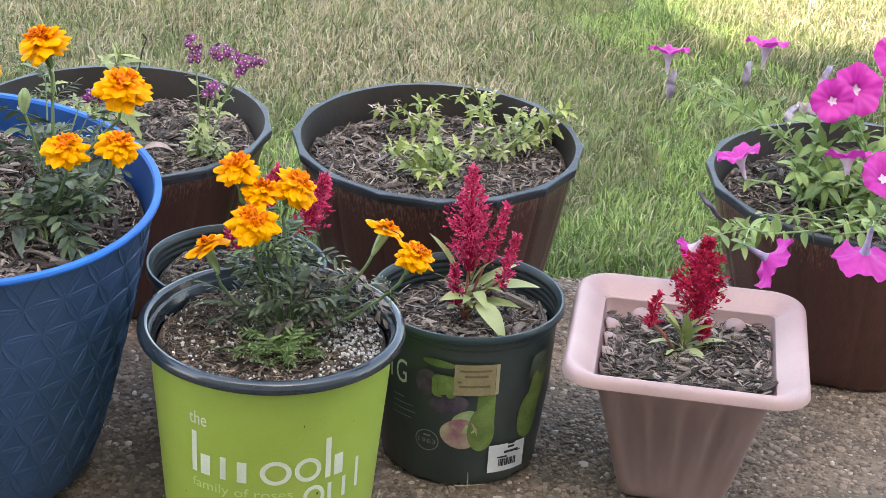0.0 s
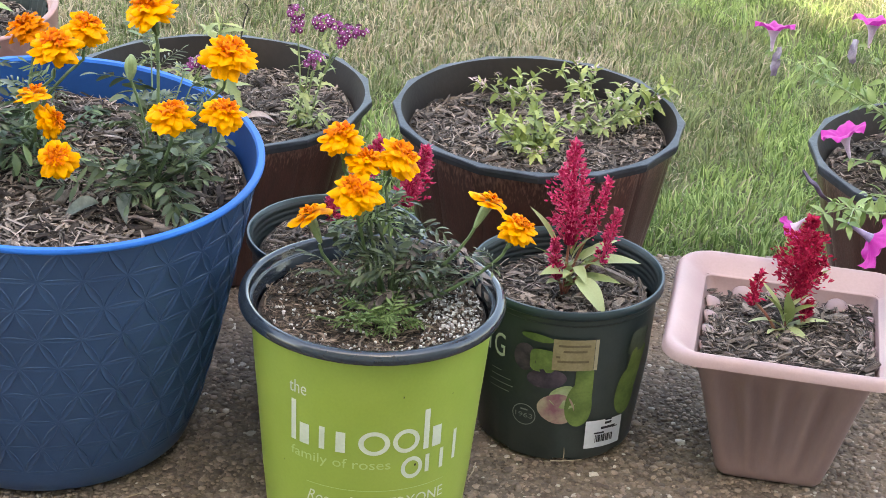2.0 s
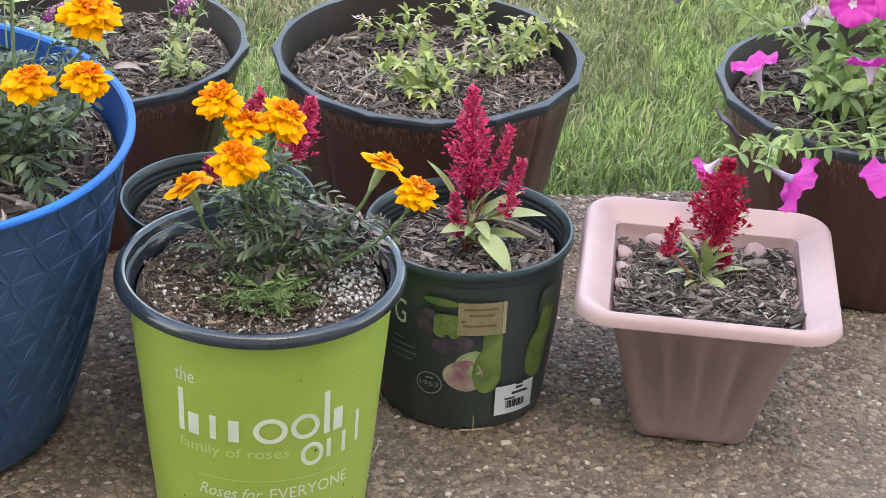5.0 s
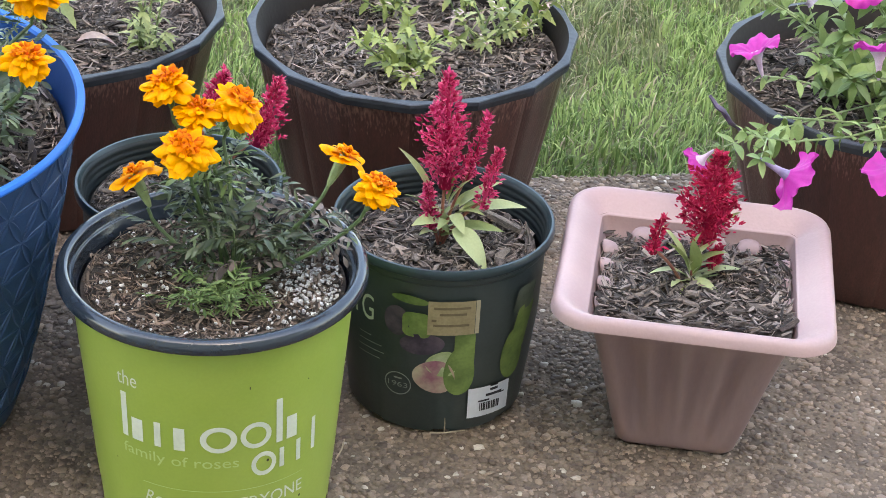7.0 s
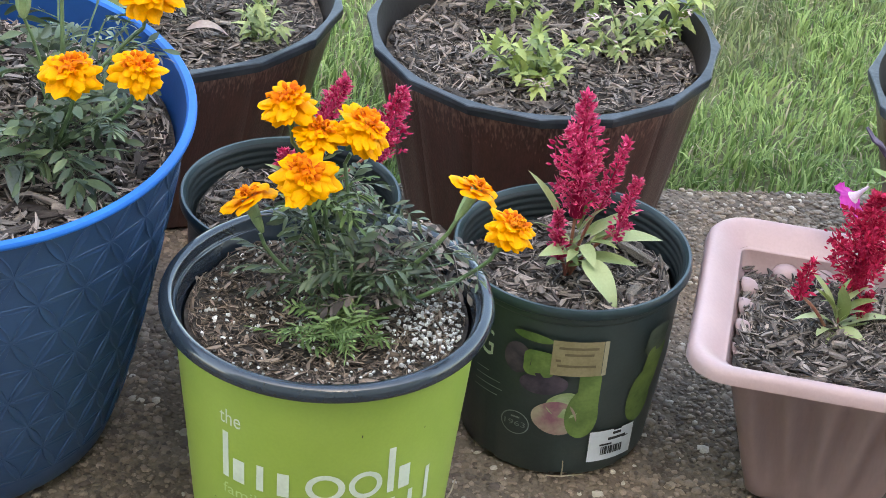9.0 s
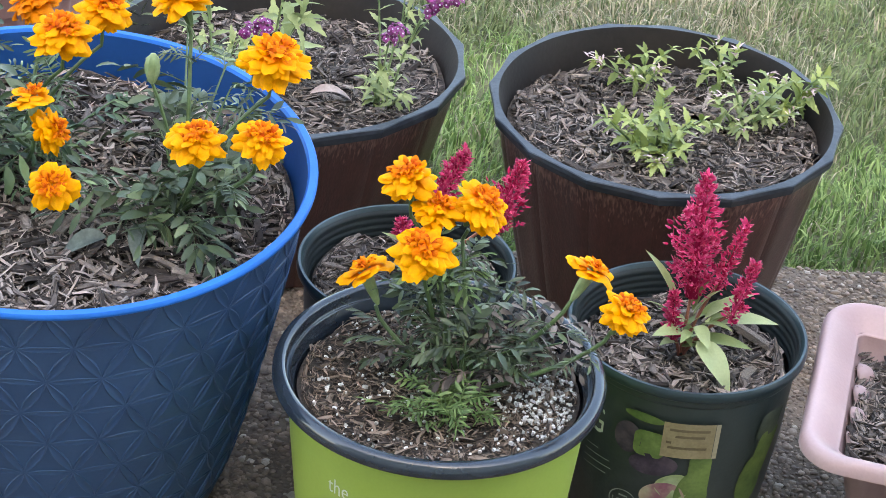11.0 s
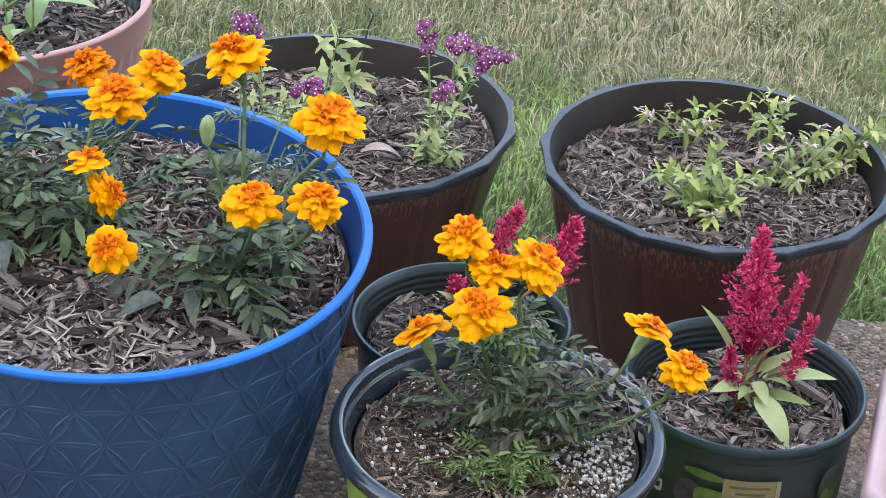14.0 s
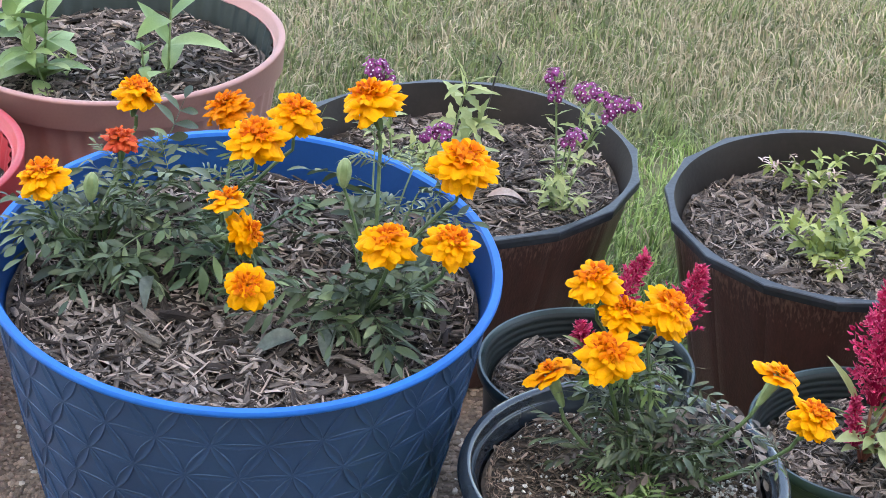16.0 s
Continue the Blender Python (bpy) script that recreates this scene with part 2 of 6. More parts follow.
def lawn():
    n = 40
    xs = sorted({-400, -60, -12, 12, 60, 400, *np.linspace(-3, 3.5, n)})
    ys = sorted({-400, -60, -12, EDGE_Y - 0.02, 12, 60, 400, *np.linspace(EDGE_Y, 4.5, n)})
    verts = []
    for y in ys:
        for x in xs:
            near = abs(x) < 5 and EDGE_Y <= y < 5
            verts.append((x, y, LAWN_Z + (0.012 * noise.noise((x * 3, y * 3, 0)) if near else 0)))
    w = len(xs)
    faces = [(j * w + i, j * w + i + 1, (j + 1) * w + i + 1, (j + 1) * w + i) for j in range(len(ys) - 1) for i in range(w - 1)]
    tagged(new("ground", mesh_of("ground", verts, faces, LAWN_SOIL)), "lawn soil and thatch reaching to the horizon", "ground", kind="structure")


def blades(name, mat, label, count, seed, long, wide, lean_mid, lean_var, x, y, z):
    """Curved, tapering blades, joined into one mesh."""
    rng = np.random.default_rng(seed)
    reach = np.array([0.5 + 0.5 * noise.noise((a * 7, b * 7, 2)) for a, b in zip(x, y)])
    length = rng.uniform(*long, count) * (0.6 + 0.8 * reach)
    width = rng.uniform(*wide, count)
    turn = rng.uniform(0, 2 * np.pi, count)
    swirl = np.array([noise.noise((a * 11, b * 11, 9)) * 6 for a, b in zip(x, y)])
    lean_way = swirl + rng.normal(0, 1.1, count)
    lean = np.abs(rng.normal(lean_mid, lean_var, count))
    edge = y < EDGE_Y + 0.025
    lean_way[edge] = rng.normal(-np.pi / 2, 0.9, edge.sum())
    cx, sx = np.cos(turn), np.sin(turn)
    rows = []
    for s, w in ((0.0, 0.8), (0.4, 1.0), (0.75, 0.6), (1.0, 0.0)):
        bend = lean * s * (0.6 + 0.7 * s)
        px = x + np.cos(lean_way) * np.sin(bend) * length * s
        py = y + np.sin(lean_way) * np.sin(bend) * length * s
        pz = z + np.cos(bend * 0.85) * length * s
        if w:
            rows += [np.stack([px - cx * width * w, py - sx * width * w, pz], -1), np.stack([px + cx * width * w, py + sx * width * w, pz], -1)]
        else:
            rows.append(np.stack([px, py, pz], -1))
    verts = np.stack(rows, 1).reshape(-1, 3)
    base = np.arange(count)[:, None] * 7
    quads = np.concatenate([base + [0, 1, 3, 2], base + [2, 3, 5, 4]], 0)
    tris = base + [4, 5, 6]
    me = bpy.data.meshes.new(name)
    me.vertices.add(len(verts))
    me.vertices.foreach_set("co", verts.astype(np.float32).ravel())
    loops = np.concatenate([quads.ravel(), tris.ravel()]).astype(np.int32)
    me.loops.add(len(loops))
    me.loops.foreach_set("vertex_index", loops)
    me.polygons.add(len(quads) + len(tris))
    me.polygons.foreach_set("loop_start", np.concatenate([np.arange(len(quads)) * 4, len(quads) * 4 + np.arange(len(tris)) * 3]).astype(np.int32))
    me.update(calc_edges=True)
    me.materials.append(mat)
    tagged(new(name, me), label, "grass", kind="stuff")


def grass():
    rng = np.random.default_rng(5)

    def spots(count):
        x = rng.uniform(-1.5, 2.1, count)
        y = EDGE_Y + rng.beta(1.0, 1.25, count) * 2.0
        dry = np.array([noise.noise((a * 1.7, b * 1.7, 5)) + 0.95 * noise.noise((a * 7, b * 5, 6)) for a, b in zip(x, y)])
        # greener towards the slab's edge and on the petunia's side, drier further out
        dry += 0.90 * np.clip((y - EDGE_Y) / 0.9, 0, 1) - 0.50 - 0.38 * np.clip((x - 0.40) / 0.5, 0, 1) - 0.8 * np.exp(-((x - 0.04) / 0.13) ** 2) * np.clip((1.6 - y) / 0.4, 0, 1) - 0.45 * np.clip((x - 0.36) / 0.1, 0, 1) * np.clip((1.05 - y) / 0.25, 0, 1) + 0.18 * np.clip((0.6 - x) / 0.5, 0, 1)
        z = LAWN_Z - 0.002 + np.array([0.012 * noise.noise((a * 3, b * 3, 0)) for a, b in zip(x, y)])
        return x, y, z, dry

    x, y, z, dry = spots(140000)
    k = rng.random(len(x)) < np.clip(0.78 - 0.5 * dry, 0.3, 0.97)
    for name, mat, label, j in (("grass", GRASS, "green summer lawn grass, uneven and tufted", k & (dry >= -0.45)), ("fresh_grass", GRASS_FRESH, "fresh green grass along the patio edge", k & (dry < -0.45))):
        blades(name, mat, label, j.sum(), 6, (0.015, 0.040), (0.0009, 0.0021), 0.45, 0.40, x[j], y[j], z[j])
    x, y, z, dry = spots(112000)
    k = rng.random(len(x)) < np.clip(0.32 + 0.62 * dry, 0.05, 0.85)
    blades("dry_grass", STRAW, "straw-dry grass strands matted in the lawn", k.sum(), 7, (0.014, 0.040), (0.0007, 0.0015), 0.75, 0.5, x[k], y[k], z[k] + 0.004)
    # the lawn goes on, more thinly, round about
    x, y = rng.uniform(-5.0, 5.6, 90000), EDGE_Y + rng.uniform(0.0, 4.0, 90000)
    k = (x < -1.5) | (x > 2.1) | (y > EDGE_Y + 1.9)
    x, y = x[k], y[k]
    blades("outer_grass", GRASS, "thin lawn grass further out", len(x), 8, (0.020, 0.050), (0.0020, 0.0045), 0.6, 0.4, x, y, np.full(len(x), LAWN_Z - 0.004))


def slab():
    n = 60
    xs, ys = np.linspace(-4, 4, n), np.linspace(-3.3, EDGE_Y, n)
    verts = [(x, y, -0.004 + 0.0015 * noise.noise((x * 2, y * 2, 4))) for y in ys for x in xs]
    faces = [(j * n + i, j * n + i + 1, (j + 1) * n + i + 1, (j + 1) * n + i) for j in range(n - 1) for i in range(n - 1)]
    k = len(verts)
    for i, x in enumerate(xs):
        e = 0.006 * noise.noise((x * 9, 1, 1))
        verts.append((x, EDGE_Y + 0.012 + e, -0.014))
        verts.append((x, EDGE_Y + 0.016 + e, -0.09))
    top = (n - 1) * n
    for i in range(n - 1):
        faces.append((top + i, top + i + 1, k + 2 * i + 2, k + 2 * i))
        faces.append((k + 2 * i, k + 2 * i + 2, k + 2 * i + 3, k + 2 * i + 1))
    return tagged(new("pavement", mesh_of("pavement", verts, faces, CONCRETE)), "brown exposed-aggregate concrete patio slab", "pavement", kind="structure")


# unseen block, added to shade the patio; its two heights shape the lit lawn
def shade_wall():
    wall = []
    faces = []
    for x0, x1, h in ((-7, -0.05, 7.6), (-0.05, 8, 5.26)):
        n = len(wall)
        wall += [(x, y, z) for z in (-0.05, h) for x, y in ((x0, -3.3), (x1, -3.3), (x1, -8), (x0, -8))]
        faces += [tuple(n + i for i in f) for f in ((0, 1, 5, 4), (1, 2, 6, 5), (2, 3, 7, 6), (3, 0, 4, 7), (4, 5, 6, 7))]
    tagged(new("house_wall", mesh_of("house_wall", wall, faces, SHADE_WALL, 20)), "unseen pale wall added behind the patio for shade", "wall", kind="structure")


lawn()
grass()
pavement = slab()
shade_wall()


# ---- pots ----
def pot_green(x, y):
    pot = thing("plant_pot", x, y, 0, "lime green plastic nursery pot with dark rim and white printing", "plant pot")

    def foot(a, k, r, h):
        if k > 1:
            return r, h
        wave = math.cos(a * 26)
        gap = 0.008 if wave > 0.45 else 0.0
        if abs((a - 4.36 + math.pi) % (2 * math.pi) - math.pi) < 0.16:
            gap = 0.014
        return r, h + (gap if k == 0 else 0.0)

    v, f = lathe([(0.1115, 0), (0.1125, 0.0165), (0.117, 0.06), (0.1225, 0.13), (0.1285, 0.20), (0.1330, 0.2610)], 312, foot)
    part("body", mesh_of("lime_body", v, f, GREEN_PLASTIC, 60), pot)
    v, f = lathe([(0.1075, 0.001), (0.109, 0.02), (0.113, 0.06), (0.126, 0.24)], 96)
    part("inner_wall", mesh_of("pot_inner", v, f, BLACK_PLASTIC), pot, "black inside wall")
    # a broad rolled lip, then two steps down the inside
    v, f = lathe([(0.1320, 0.2600), (0.1385, 0.2592), (0.1438, 0.2592), (0.1453, 0.2600), (0.1458, 0.2618), (0.1455, 0.2652), (0.1444, 0.2688), (0.1418, 0.2715),
                  (0.1380, 0.2724), (0.1350, 0.2716), (0.1336, 0.2696), (0.1330, 0.2625), (0.1318, 0.2608), (0.1300, 0.2612), (0.1290, 0.2600), (0.1284, 0.2535), (0.1270, 0.2520), (0.1262, 0.2440), (0.124, 0.20)], 144)
    part("rim", mesh_of("pot_rim", v, f, RIM_PLASTIC, 50), pot, "dark slate rolled rim")
    v, f = lathe([(0.001, 0.012), (0.109, 0.012)], 64)
    part("base", mesh_of("pot_floor", v, f, BLACK_PLASTIC), pot)
    return pot


def pot_nursery(x, y, r0, r1, h, label, turn=0):
    pot = thing("plant_pot", x, y, 0, label, "plant pot", turn=turn)
    drop = lambda a, k, r, z: (r - (0.006 if k == 0 and math.cos(a * 8 + 0.6) > 0.8 else 0), z + (0.012 if k == 0 and math.cos(a * 8 + 0.6) > 0.8 else 0))
    v, f = lathe([(r0 - 0.002, 0), (r0, 0.004), (r0 + (r1 - r0) * 0.5, h * 0.5), (r1 - 0.0078, h - 0.0215), (r1 - 0.0062, h - 0.0205), (r1 - 0.0058, h - 0.0180), (r1 - 0.0052, h - 0.0105)], 160, drop)
    part("body", mesh_of("nursery_body", v, f, POT_GREEN_BLACK, 50), pot)
    v, f = lathe([(r1 - 0.0058, h - 0.0120), (r1 - 0.0015, h - 0.0110), (r1, h - 0.0095), (r1 - 0.0003, h - 0.0022), (r1 - 0.0016, h), (r1 - 0.0040, h), (r1 - 0.0055, h - 0.0020), (r1 - 0.0065, h - 0.0045)], 128)
    part("rim", mesh_of("nursery_rim", v, f, RIM_LIP, 50), pot, "rolled dark teal rim")
    rings = [(r1 - 0.0065, h - 0.004)]
    for k in range(5):
        z = h - 0.0060 - 0.0072 * k
        rings += [(r1 - 0.0078 - 0.0010 * k, z), (r1 - 0.0086 - 0.0010 * k, z - 0.0016), (r1 - 0.0088 - 0.0010 * k, z - 0.0040), (r1 - 0.0082 - 0.0010 * k, z - 0.0056)]
    rings += [(r1 - 0.0145, h - 0.06), (r0 - 0.004, 0.02)]
    v, f = lathe(rings, 128)
    part("inner_wall", mesh_of("nursery_inside", v, f, RIM_GREEN, 50), pot, "ridged dark inside wall")
    v, f = lathe([(0.001, 0.012), (r0 - 0.002, 0.012)], 64)
    part("base", mesh_of("nursery_floor", v, f, POT_GREEN_BLACK), pot)
    return pot


def pot_blue(x, y, r0, r1, h):
    pot = thing("plant_pot", x, y, 0, "large blue plastic planter embossed with a star-petal lattice", "plant pot")
    body = lambda z: r0 + (r1 - 0.006 - r0) * (max(z, 0.0) / h) ** 0.72
    # the planter has sagged: its rim has moved over its foot and slopes up to the back
    lean = lambda pts: [(p[0] + 0.0152 * p[2] / h, p[1] - 0.0275 * p[2] / h, p[2] * (1 + (0.0622 * p[1] - 0.0399 * p[0]) / h)) for p in pts]
    v, f = lathe([(r0 - 0.014, 0), (r0 - 0.006, 0.0008), (body(0.004) - 0.004, 0.004)] + [(body(z), z) for z in np.linspace(0.012, h - 0.0065, 26)], 192)
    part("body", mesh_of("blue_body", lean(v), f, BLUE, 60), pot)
    # leaf-shaped ridges on the three ways of a triangular lattice
    heap = Heap()
    around, cell = 30, 0.0413
    top = h - 0.0080

    def on_wall(u, w, out):
        a, z = 2 * math.pi * u / around + 0.033, 0.0419 + cell * w
        r = body(min(max(z, 0.004), top)) + out
        return (r * math.cos(a), r * math.sin(a), min(max(z, 0.004), top))

    for row in range(0, 8):
        for col in range(around):
            u0, w0 = col + 0.5 * (row % 2), row
            for du, dw in ((1, 0), (0.5, 1), (-0.5, 1)):
                reach = 0.91 if row == 7 and dw else 0.96
                steps = 8
                pts = []
                for k in range(steps + 1):
                    s = 0.04 + (reach - 0.04) * k / steps
                    wide = 0.105 * math.sin(math.pi * s) ** 0.8
                    nu, nw = (-dw * wide, du * wide) if dw else (0.0, wide)
                    cu, cw = u0 + du * s, w0 + dw * s
                    rise = math.sin(math.pi * s) ** 0.7
                    pts += [on_wall(cu + nu * e, cw + nw * e, 0.0003 + lift * rise * (1.20 if dw else 0.68)) for e, lift in ((1.0, 0.0), (0.78, 0.0011), (0.52, 0.0004), (0.0, 0.0001), (-0.52, 0.0004), (-0.78, 0.0011), (-1.0, 0.0))]
                faces = [(k * 7 + i, k * 7 + i + 1, (k + 1) * 7 + i + 1, (k + 1) * 7 + i) for k in range(steps) for i in range(6)]
                heap.add(lean(pts), faces)
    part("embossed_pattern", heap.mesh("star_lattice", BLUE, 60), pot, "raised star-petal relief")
    wave = lambda a, k, r, z: (r, z - (0.0020 * (1 - abs(math.cos((a - 0.033) * 15))) if k == 0 else 0))
    v, f = lathe([(r1 - 0.007, h - 0.0072), (r1 - 0.0018, h - 0.0062), (r1 - 0.0004, h - 0.0048), (r1 - 0.0004, h - 0.002), (r1 - 0.0020, h), (r1 - 0.0080, h), (r1 - 0.0100, h - 0.003)], 204, wave)
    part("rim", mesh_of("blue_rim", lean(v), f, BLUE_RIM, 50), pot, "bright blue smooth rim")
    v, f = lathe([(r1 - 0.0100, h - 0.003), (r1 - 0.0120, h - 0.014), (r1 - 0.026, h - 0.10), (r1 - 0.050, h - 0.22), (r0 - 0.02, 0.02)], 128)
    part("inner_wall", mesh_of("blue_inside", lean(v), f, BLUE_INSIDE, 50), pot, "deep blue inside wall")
    v, f = lathe([(0.001, 0.012), (r0 - 0.004, 0.012)], 64)
    part("base", mesh_of("blue_floor", lean(v), f, BLUE), pot)
    return pot


def pot_stave(x, y, r0, r1, h, turn, label, sag=(0.0, 0.0), tilt=0.0):
    """sag: how far the rim has moved over the foot; tilt: how much the rim rises towards the back."""
    pot = thing("barrel_planter", x, y, 0, label, "planter", "stave planters", turn)
    n = 16
    c, d = math.cos(radians(turn)), math.sin(radians(turn))
    over = (sag[0] * c + sag[1] * d, sag[1] * c - sag[0] * d)
    lean = lambda pts: [(p[0] + over[0] * p[2] / h, p[1] + over[1] * p[2] / h, p[2] * (1 + tilt * (p[0] * d + p[1] * c) / h)) for p in pts]
    sub = 10
    facet = lambda a: math.cos(math.pi / n) / math.cos((a % (2 * math.pi / n)) - math.pi / n)
    # each stave is a flat board with rounded joints, bulging slightly on the way up
    for i in range(n):
        verts, faces = [], []
        levels = 9
        for k in range(levels):
            s = k / (levels - 1)
            z = 0.002 + (h - 0.011) * s
            r = r0 + (r1 - 0.004 - r0) * (s ** 0.85)
            for j in range(sub + 1):
                w = j / sub
                a = 2 * math.pi * (i + w) / n
                ease = min(w, 1 - w) * sub
                rr = r * facet(a if 0 < j < sub else a - 1e-6) - (0.0035 if ease < 0.5 else 0.0008 if ease < 1.5 else 0)
                verts.append((rr * math.cos(a), rr * math.sin(a), z))
        w = sub + 1
        faces = [(k * w + j, k * w + j + 1, (k + 1) * w + j + 1, (k + 1) * w + j) for k in range(levels - 1) for j in range(sub)]
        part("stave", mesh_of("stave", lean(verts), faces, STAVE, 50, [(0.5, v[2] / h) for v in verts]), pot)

    # the rim's outer edge is pointed at each joint and slightly hollow between, its inner edge round
    def shape(a, k, r, z):
        if k < 5:
            hollow = math.sin((a % (2 * math.pi / n)) * n / 2)
            return r * facet(a) - 0.0012 * hollow, z - (0.0012 * hollow if k < 3 else 0)
        return r, z

    v, f = lathe([(r1 - 0.006, h - 0.0135), (r1 + 0.0005, h - 0.0120), (r1 + 0.0024, h - 0.0040), (r1 + 0.0020, h - 0.0008), (r1 + 0.0008, h), (r1 - 0.0098, h), (r1 - 0.0112, h - 0.003), (r1 - 0.025, h - 0.05), (r0 - 0.010, 0.02)], n * 12, shape)
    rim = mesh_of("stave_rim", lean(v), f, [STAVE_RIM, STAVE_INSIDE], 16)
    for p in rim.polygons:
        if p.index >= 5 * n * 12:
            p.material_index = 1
    part("rim", rim, pot, "charcoal faceted rim with dark inside")
    v, f = lathe([(0.001, 0.008), (r0 - 0.003, 0.008)], 64)
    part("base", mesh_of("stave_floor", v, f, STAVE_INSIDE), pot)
    return pot


def square_ring(half, corner, z, n=14, flute=0.0, waves=4):
    """A rounded square, as points; the flutes press its sides in."""
    pts = []
    straight = 40
    for side in range(4):
        c, s = (1, 0, -1, 0)[side], (0, 1, 0, -1)[side]
        line = []
        for k in range(straight):
            u = -(half - corner) + 2 * (half - corner) * k / straight
            e = u / (half - corner)
            dip = flute * math.sin(math.pi * waves * (e * 0.5 + 0.5)) ** 2 if abs(e) < 1 else 0
            line.append((half - dip, u))
        for k in range(n):
            a = math.pi / 2 * k / n
            line.append((half - corner + corner * math.cos(a), half - corner + corner * math.sin(a)))
        pts += [(c * p - s * q, s * p + c * q, z) for p, q in line]
    return pts


def stack(rings):
    n = len(rings[0])
    verts = [p for ring in rings for p in ring]
    faces = [(k * n + i, k * n + (i + 1) % n, (k + 1) * n + (i + 1) % n, (k + 1) * n + i) for k in range(len(rings) - 1) for i in range(n)]
    return verts, faces


def pot_square(x, y, turn):
    pot = thing("square_pot", x, y, 0, "dusty pink square plastic pot with fluted sides and wide rolled rim", "plant pot", turn=turn)
    R = square_ring
    v, f = stack([R(0.052, 0.012, 0.0), R(0.060, 0.014, 0.001), R(0.0635, 0.014, 0.006), R(0.0650, 0.014, 0.014, flute=0.001), R(0.0705, 0.015, 0.034, flute=0.007),
                  R(0.0830, 0.017, 0.09, flute=0.0150), R(0.0900, 0.018, 0.120, flute=0.0155), R(0.0945, 0.018, 0.138, flute=0.0130), R(0.0985, 0.018, 0.153, flute=0.0060), R(0.1035, 0.018, 0.165, flute=0.0010), R(0.1062, 0.018, 0.172), R(0.109, 0.02, 0.1830)])
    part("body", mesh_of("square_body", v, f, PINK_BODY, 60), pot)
    v, f = stack([R(0.109, 0.02, 0.1830), R(0.126, 0.034, 0.1850), R(0.1360, 0.040, 0.1850), R(0.1402, 0.042, 0.1853), R(0.1418, 0.0425, 0.1862), R(0.1416, 0.0425, 0.1885), R(0.1402, 0.042, 0.1940), R(0.1380, 0.041, 0.1978), R(0.1345, 0.039, 0.1998),
                  R(0.1305, 0.036, 0.1988), R(0.1250, 0.031, 0.1958), R(0.1190, 0.024, 0.1918), R(0.1130, 0.017, 0.1874), R(0.1075, 0.0125, 0.1832), R(0.1058, 0.011, 0.1820), R(0.1048, 0.010, 0.1818), R(0.1042, 0.009, 0.1805)])
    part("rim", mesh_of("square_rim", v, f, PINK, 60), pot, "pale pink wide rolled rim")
    v, f = stack([R(0.1042, 0.009, 0.1805), R(0.1028, 0.010, 0.1740), R(0.1002, 0.010, 0.165), R(0.0910, 0.012, 0.155), R(0.0740, 0.012, 0.138), R(0.0630, 0.012, 0.09), R(0.055, 0.012, 0.02)])
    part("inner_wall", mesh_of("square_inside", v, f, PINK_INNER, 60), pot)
    # the flutes press rounded knuckles into the inside
    kv, kf = lathe([(0.0150 * math.sin(t), 0.013 * math.cos(t)) for t in np.linspace(0.02, 1.6, 7)], 16)
    kv = [(x + 0.0955, y, z + 0.162) for x, y, z in kv]
    knuckle = mesh_of("knuckle", [(min(x, 0.0945 + (z - 0.163) * 0.55), y, z) for x, y, z in kv], kf, PINK_INNER, 60)
    for side in range(4):
        for u in (-0.057, -0.019, 0.019, 0.057):
            part("knuckle", knuckle, pot, "", pose(0, 0, 0, 0, 0, 90 * side) @ pose(0, u, 0))
    v, f = stack([R(0.055, 0.012, 0.02), R(0.001, 0.0002, 0.02)])
    part("base", mesh_of("square_floor", v, f, PINK_BODY, 60), pot)
    return pot


def pot_band(x, y, r0, r1, h, mat, inside, label, ribs=46):
    """A round pot with a smooth banded rim over a ribbed body."""
    pot = thing("plant_pot", x, y, 0, label, "plant pot")
    rib = lambda a, k, r, z: (r - (0.0042 * (0.5 - 0.5 * math.cos(a * ribs)) ** 0.8 if 1 < k < 8 else 0), z)
    v, f = lathe([(r0 - 0.01, 0), (r0, 0.003)] + [(r0 + (r1 - 0.0085 - r0) * s, 0.004 + (h - 0.043) * s) for s in np.linspace(0.02, 0.97, 6)] + [(r1 - 0.0085, h - 0.036)], ribs * 8, rib)
    part("body", mesh_of("ribbed_body", v, f, mat, 50), pot)
    v, f = lathe([(r1 - 0.010, h - 0.038), (r1 - 0.0036, h - 0.0378), (r1 - 0.0024, h - 0.0360), (r1 - 0.0010, h - 0.0050), (r1, h - 0.0040), (r1, h - 0.0012), (r1 - 0.0012, h), (r1 - 0.0075, h), (r1 - 0.0090, h - 0.0015), (r1 - 0.0125, h - 0.012), (r1 - 0.015, h - 0.013)], 144)
    part("rim", mesh_of("band_rim", v, f, mat, 50), pot)
    ridge = lambda a, k, r, z: (r - 0.003 * (0.5 + 0.5 * math.cos(a * ribs)), z)
    v, f = lathe([(r1 - 0.0150, h - 0.013), (r1 - 0.0190, h - 0.030), (r1 - 0.026, h - 0.08), (r0 - 0.010, 0.02)], ribs * 6, ridge)
    part("inner_wall", mesh_of("ribbed_inside", v, f, inside, 50), pot)
    v, f = lathe([(0.001, 0.012), (r0 - 0.004, 0.012)], 64)
    part("base", mesh_of("band_floor", v, f, mat), pot)
    return pot


green_pot = pot_green(-0.018, 0.013)
black_pot = pot_nursery(0.226, 0.189, 0.095, 0.117, 0.212, "green-black nursery pot with fruit picture label and price sticker")
back_pot = pot_nursery(-0.048, 0.262, 0.09, 0.110, 0.221, "plain green-black nursery pot standing behind a lime pot", 20)
blue_pot = pot_blue(-0.388, 0.182, 0.158, 0.2375, 0.3773)
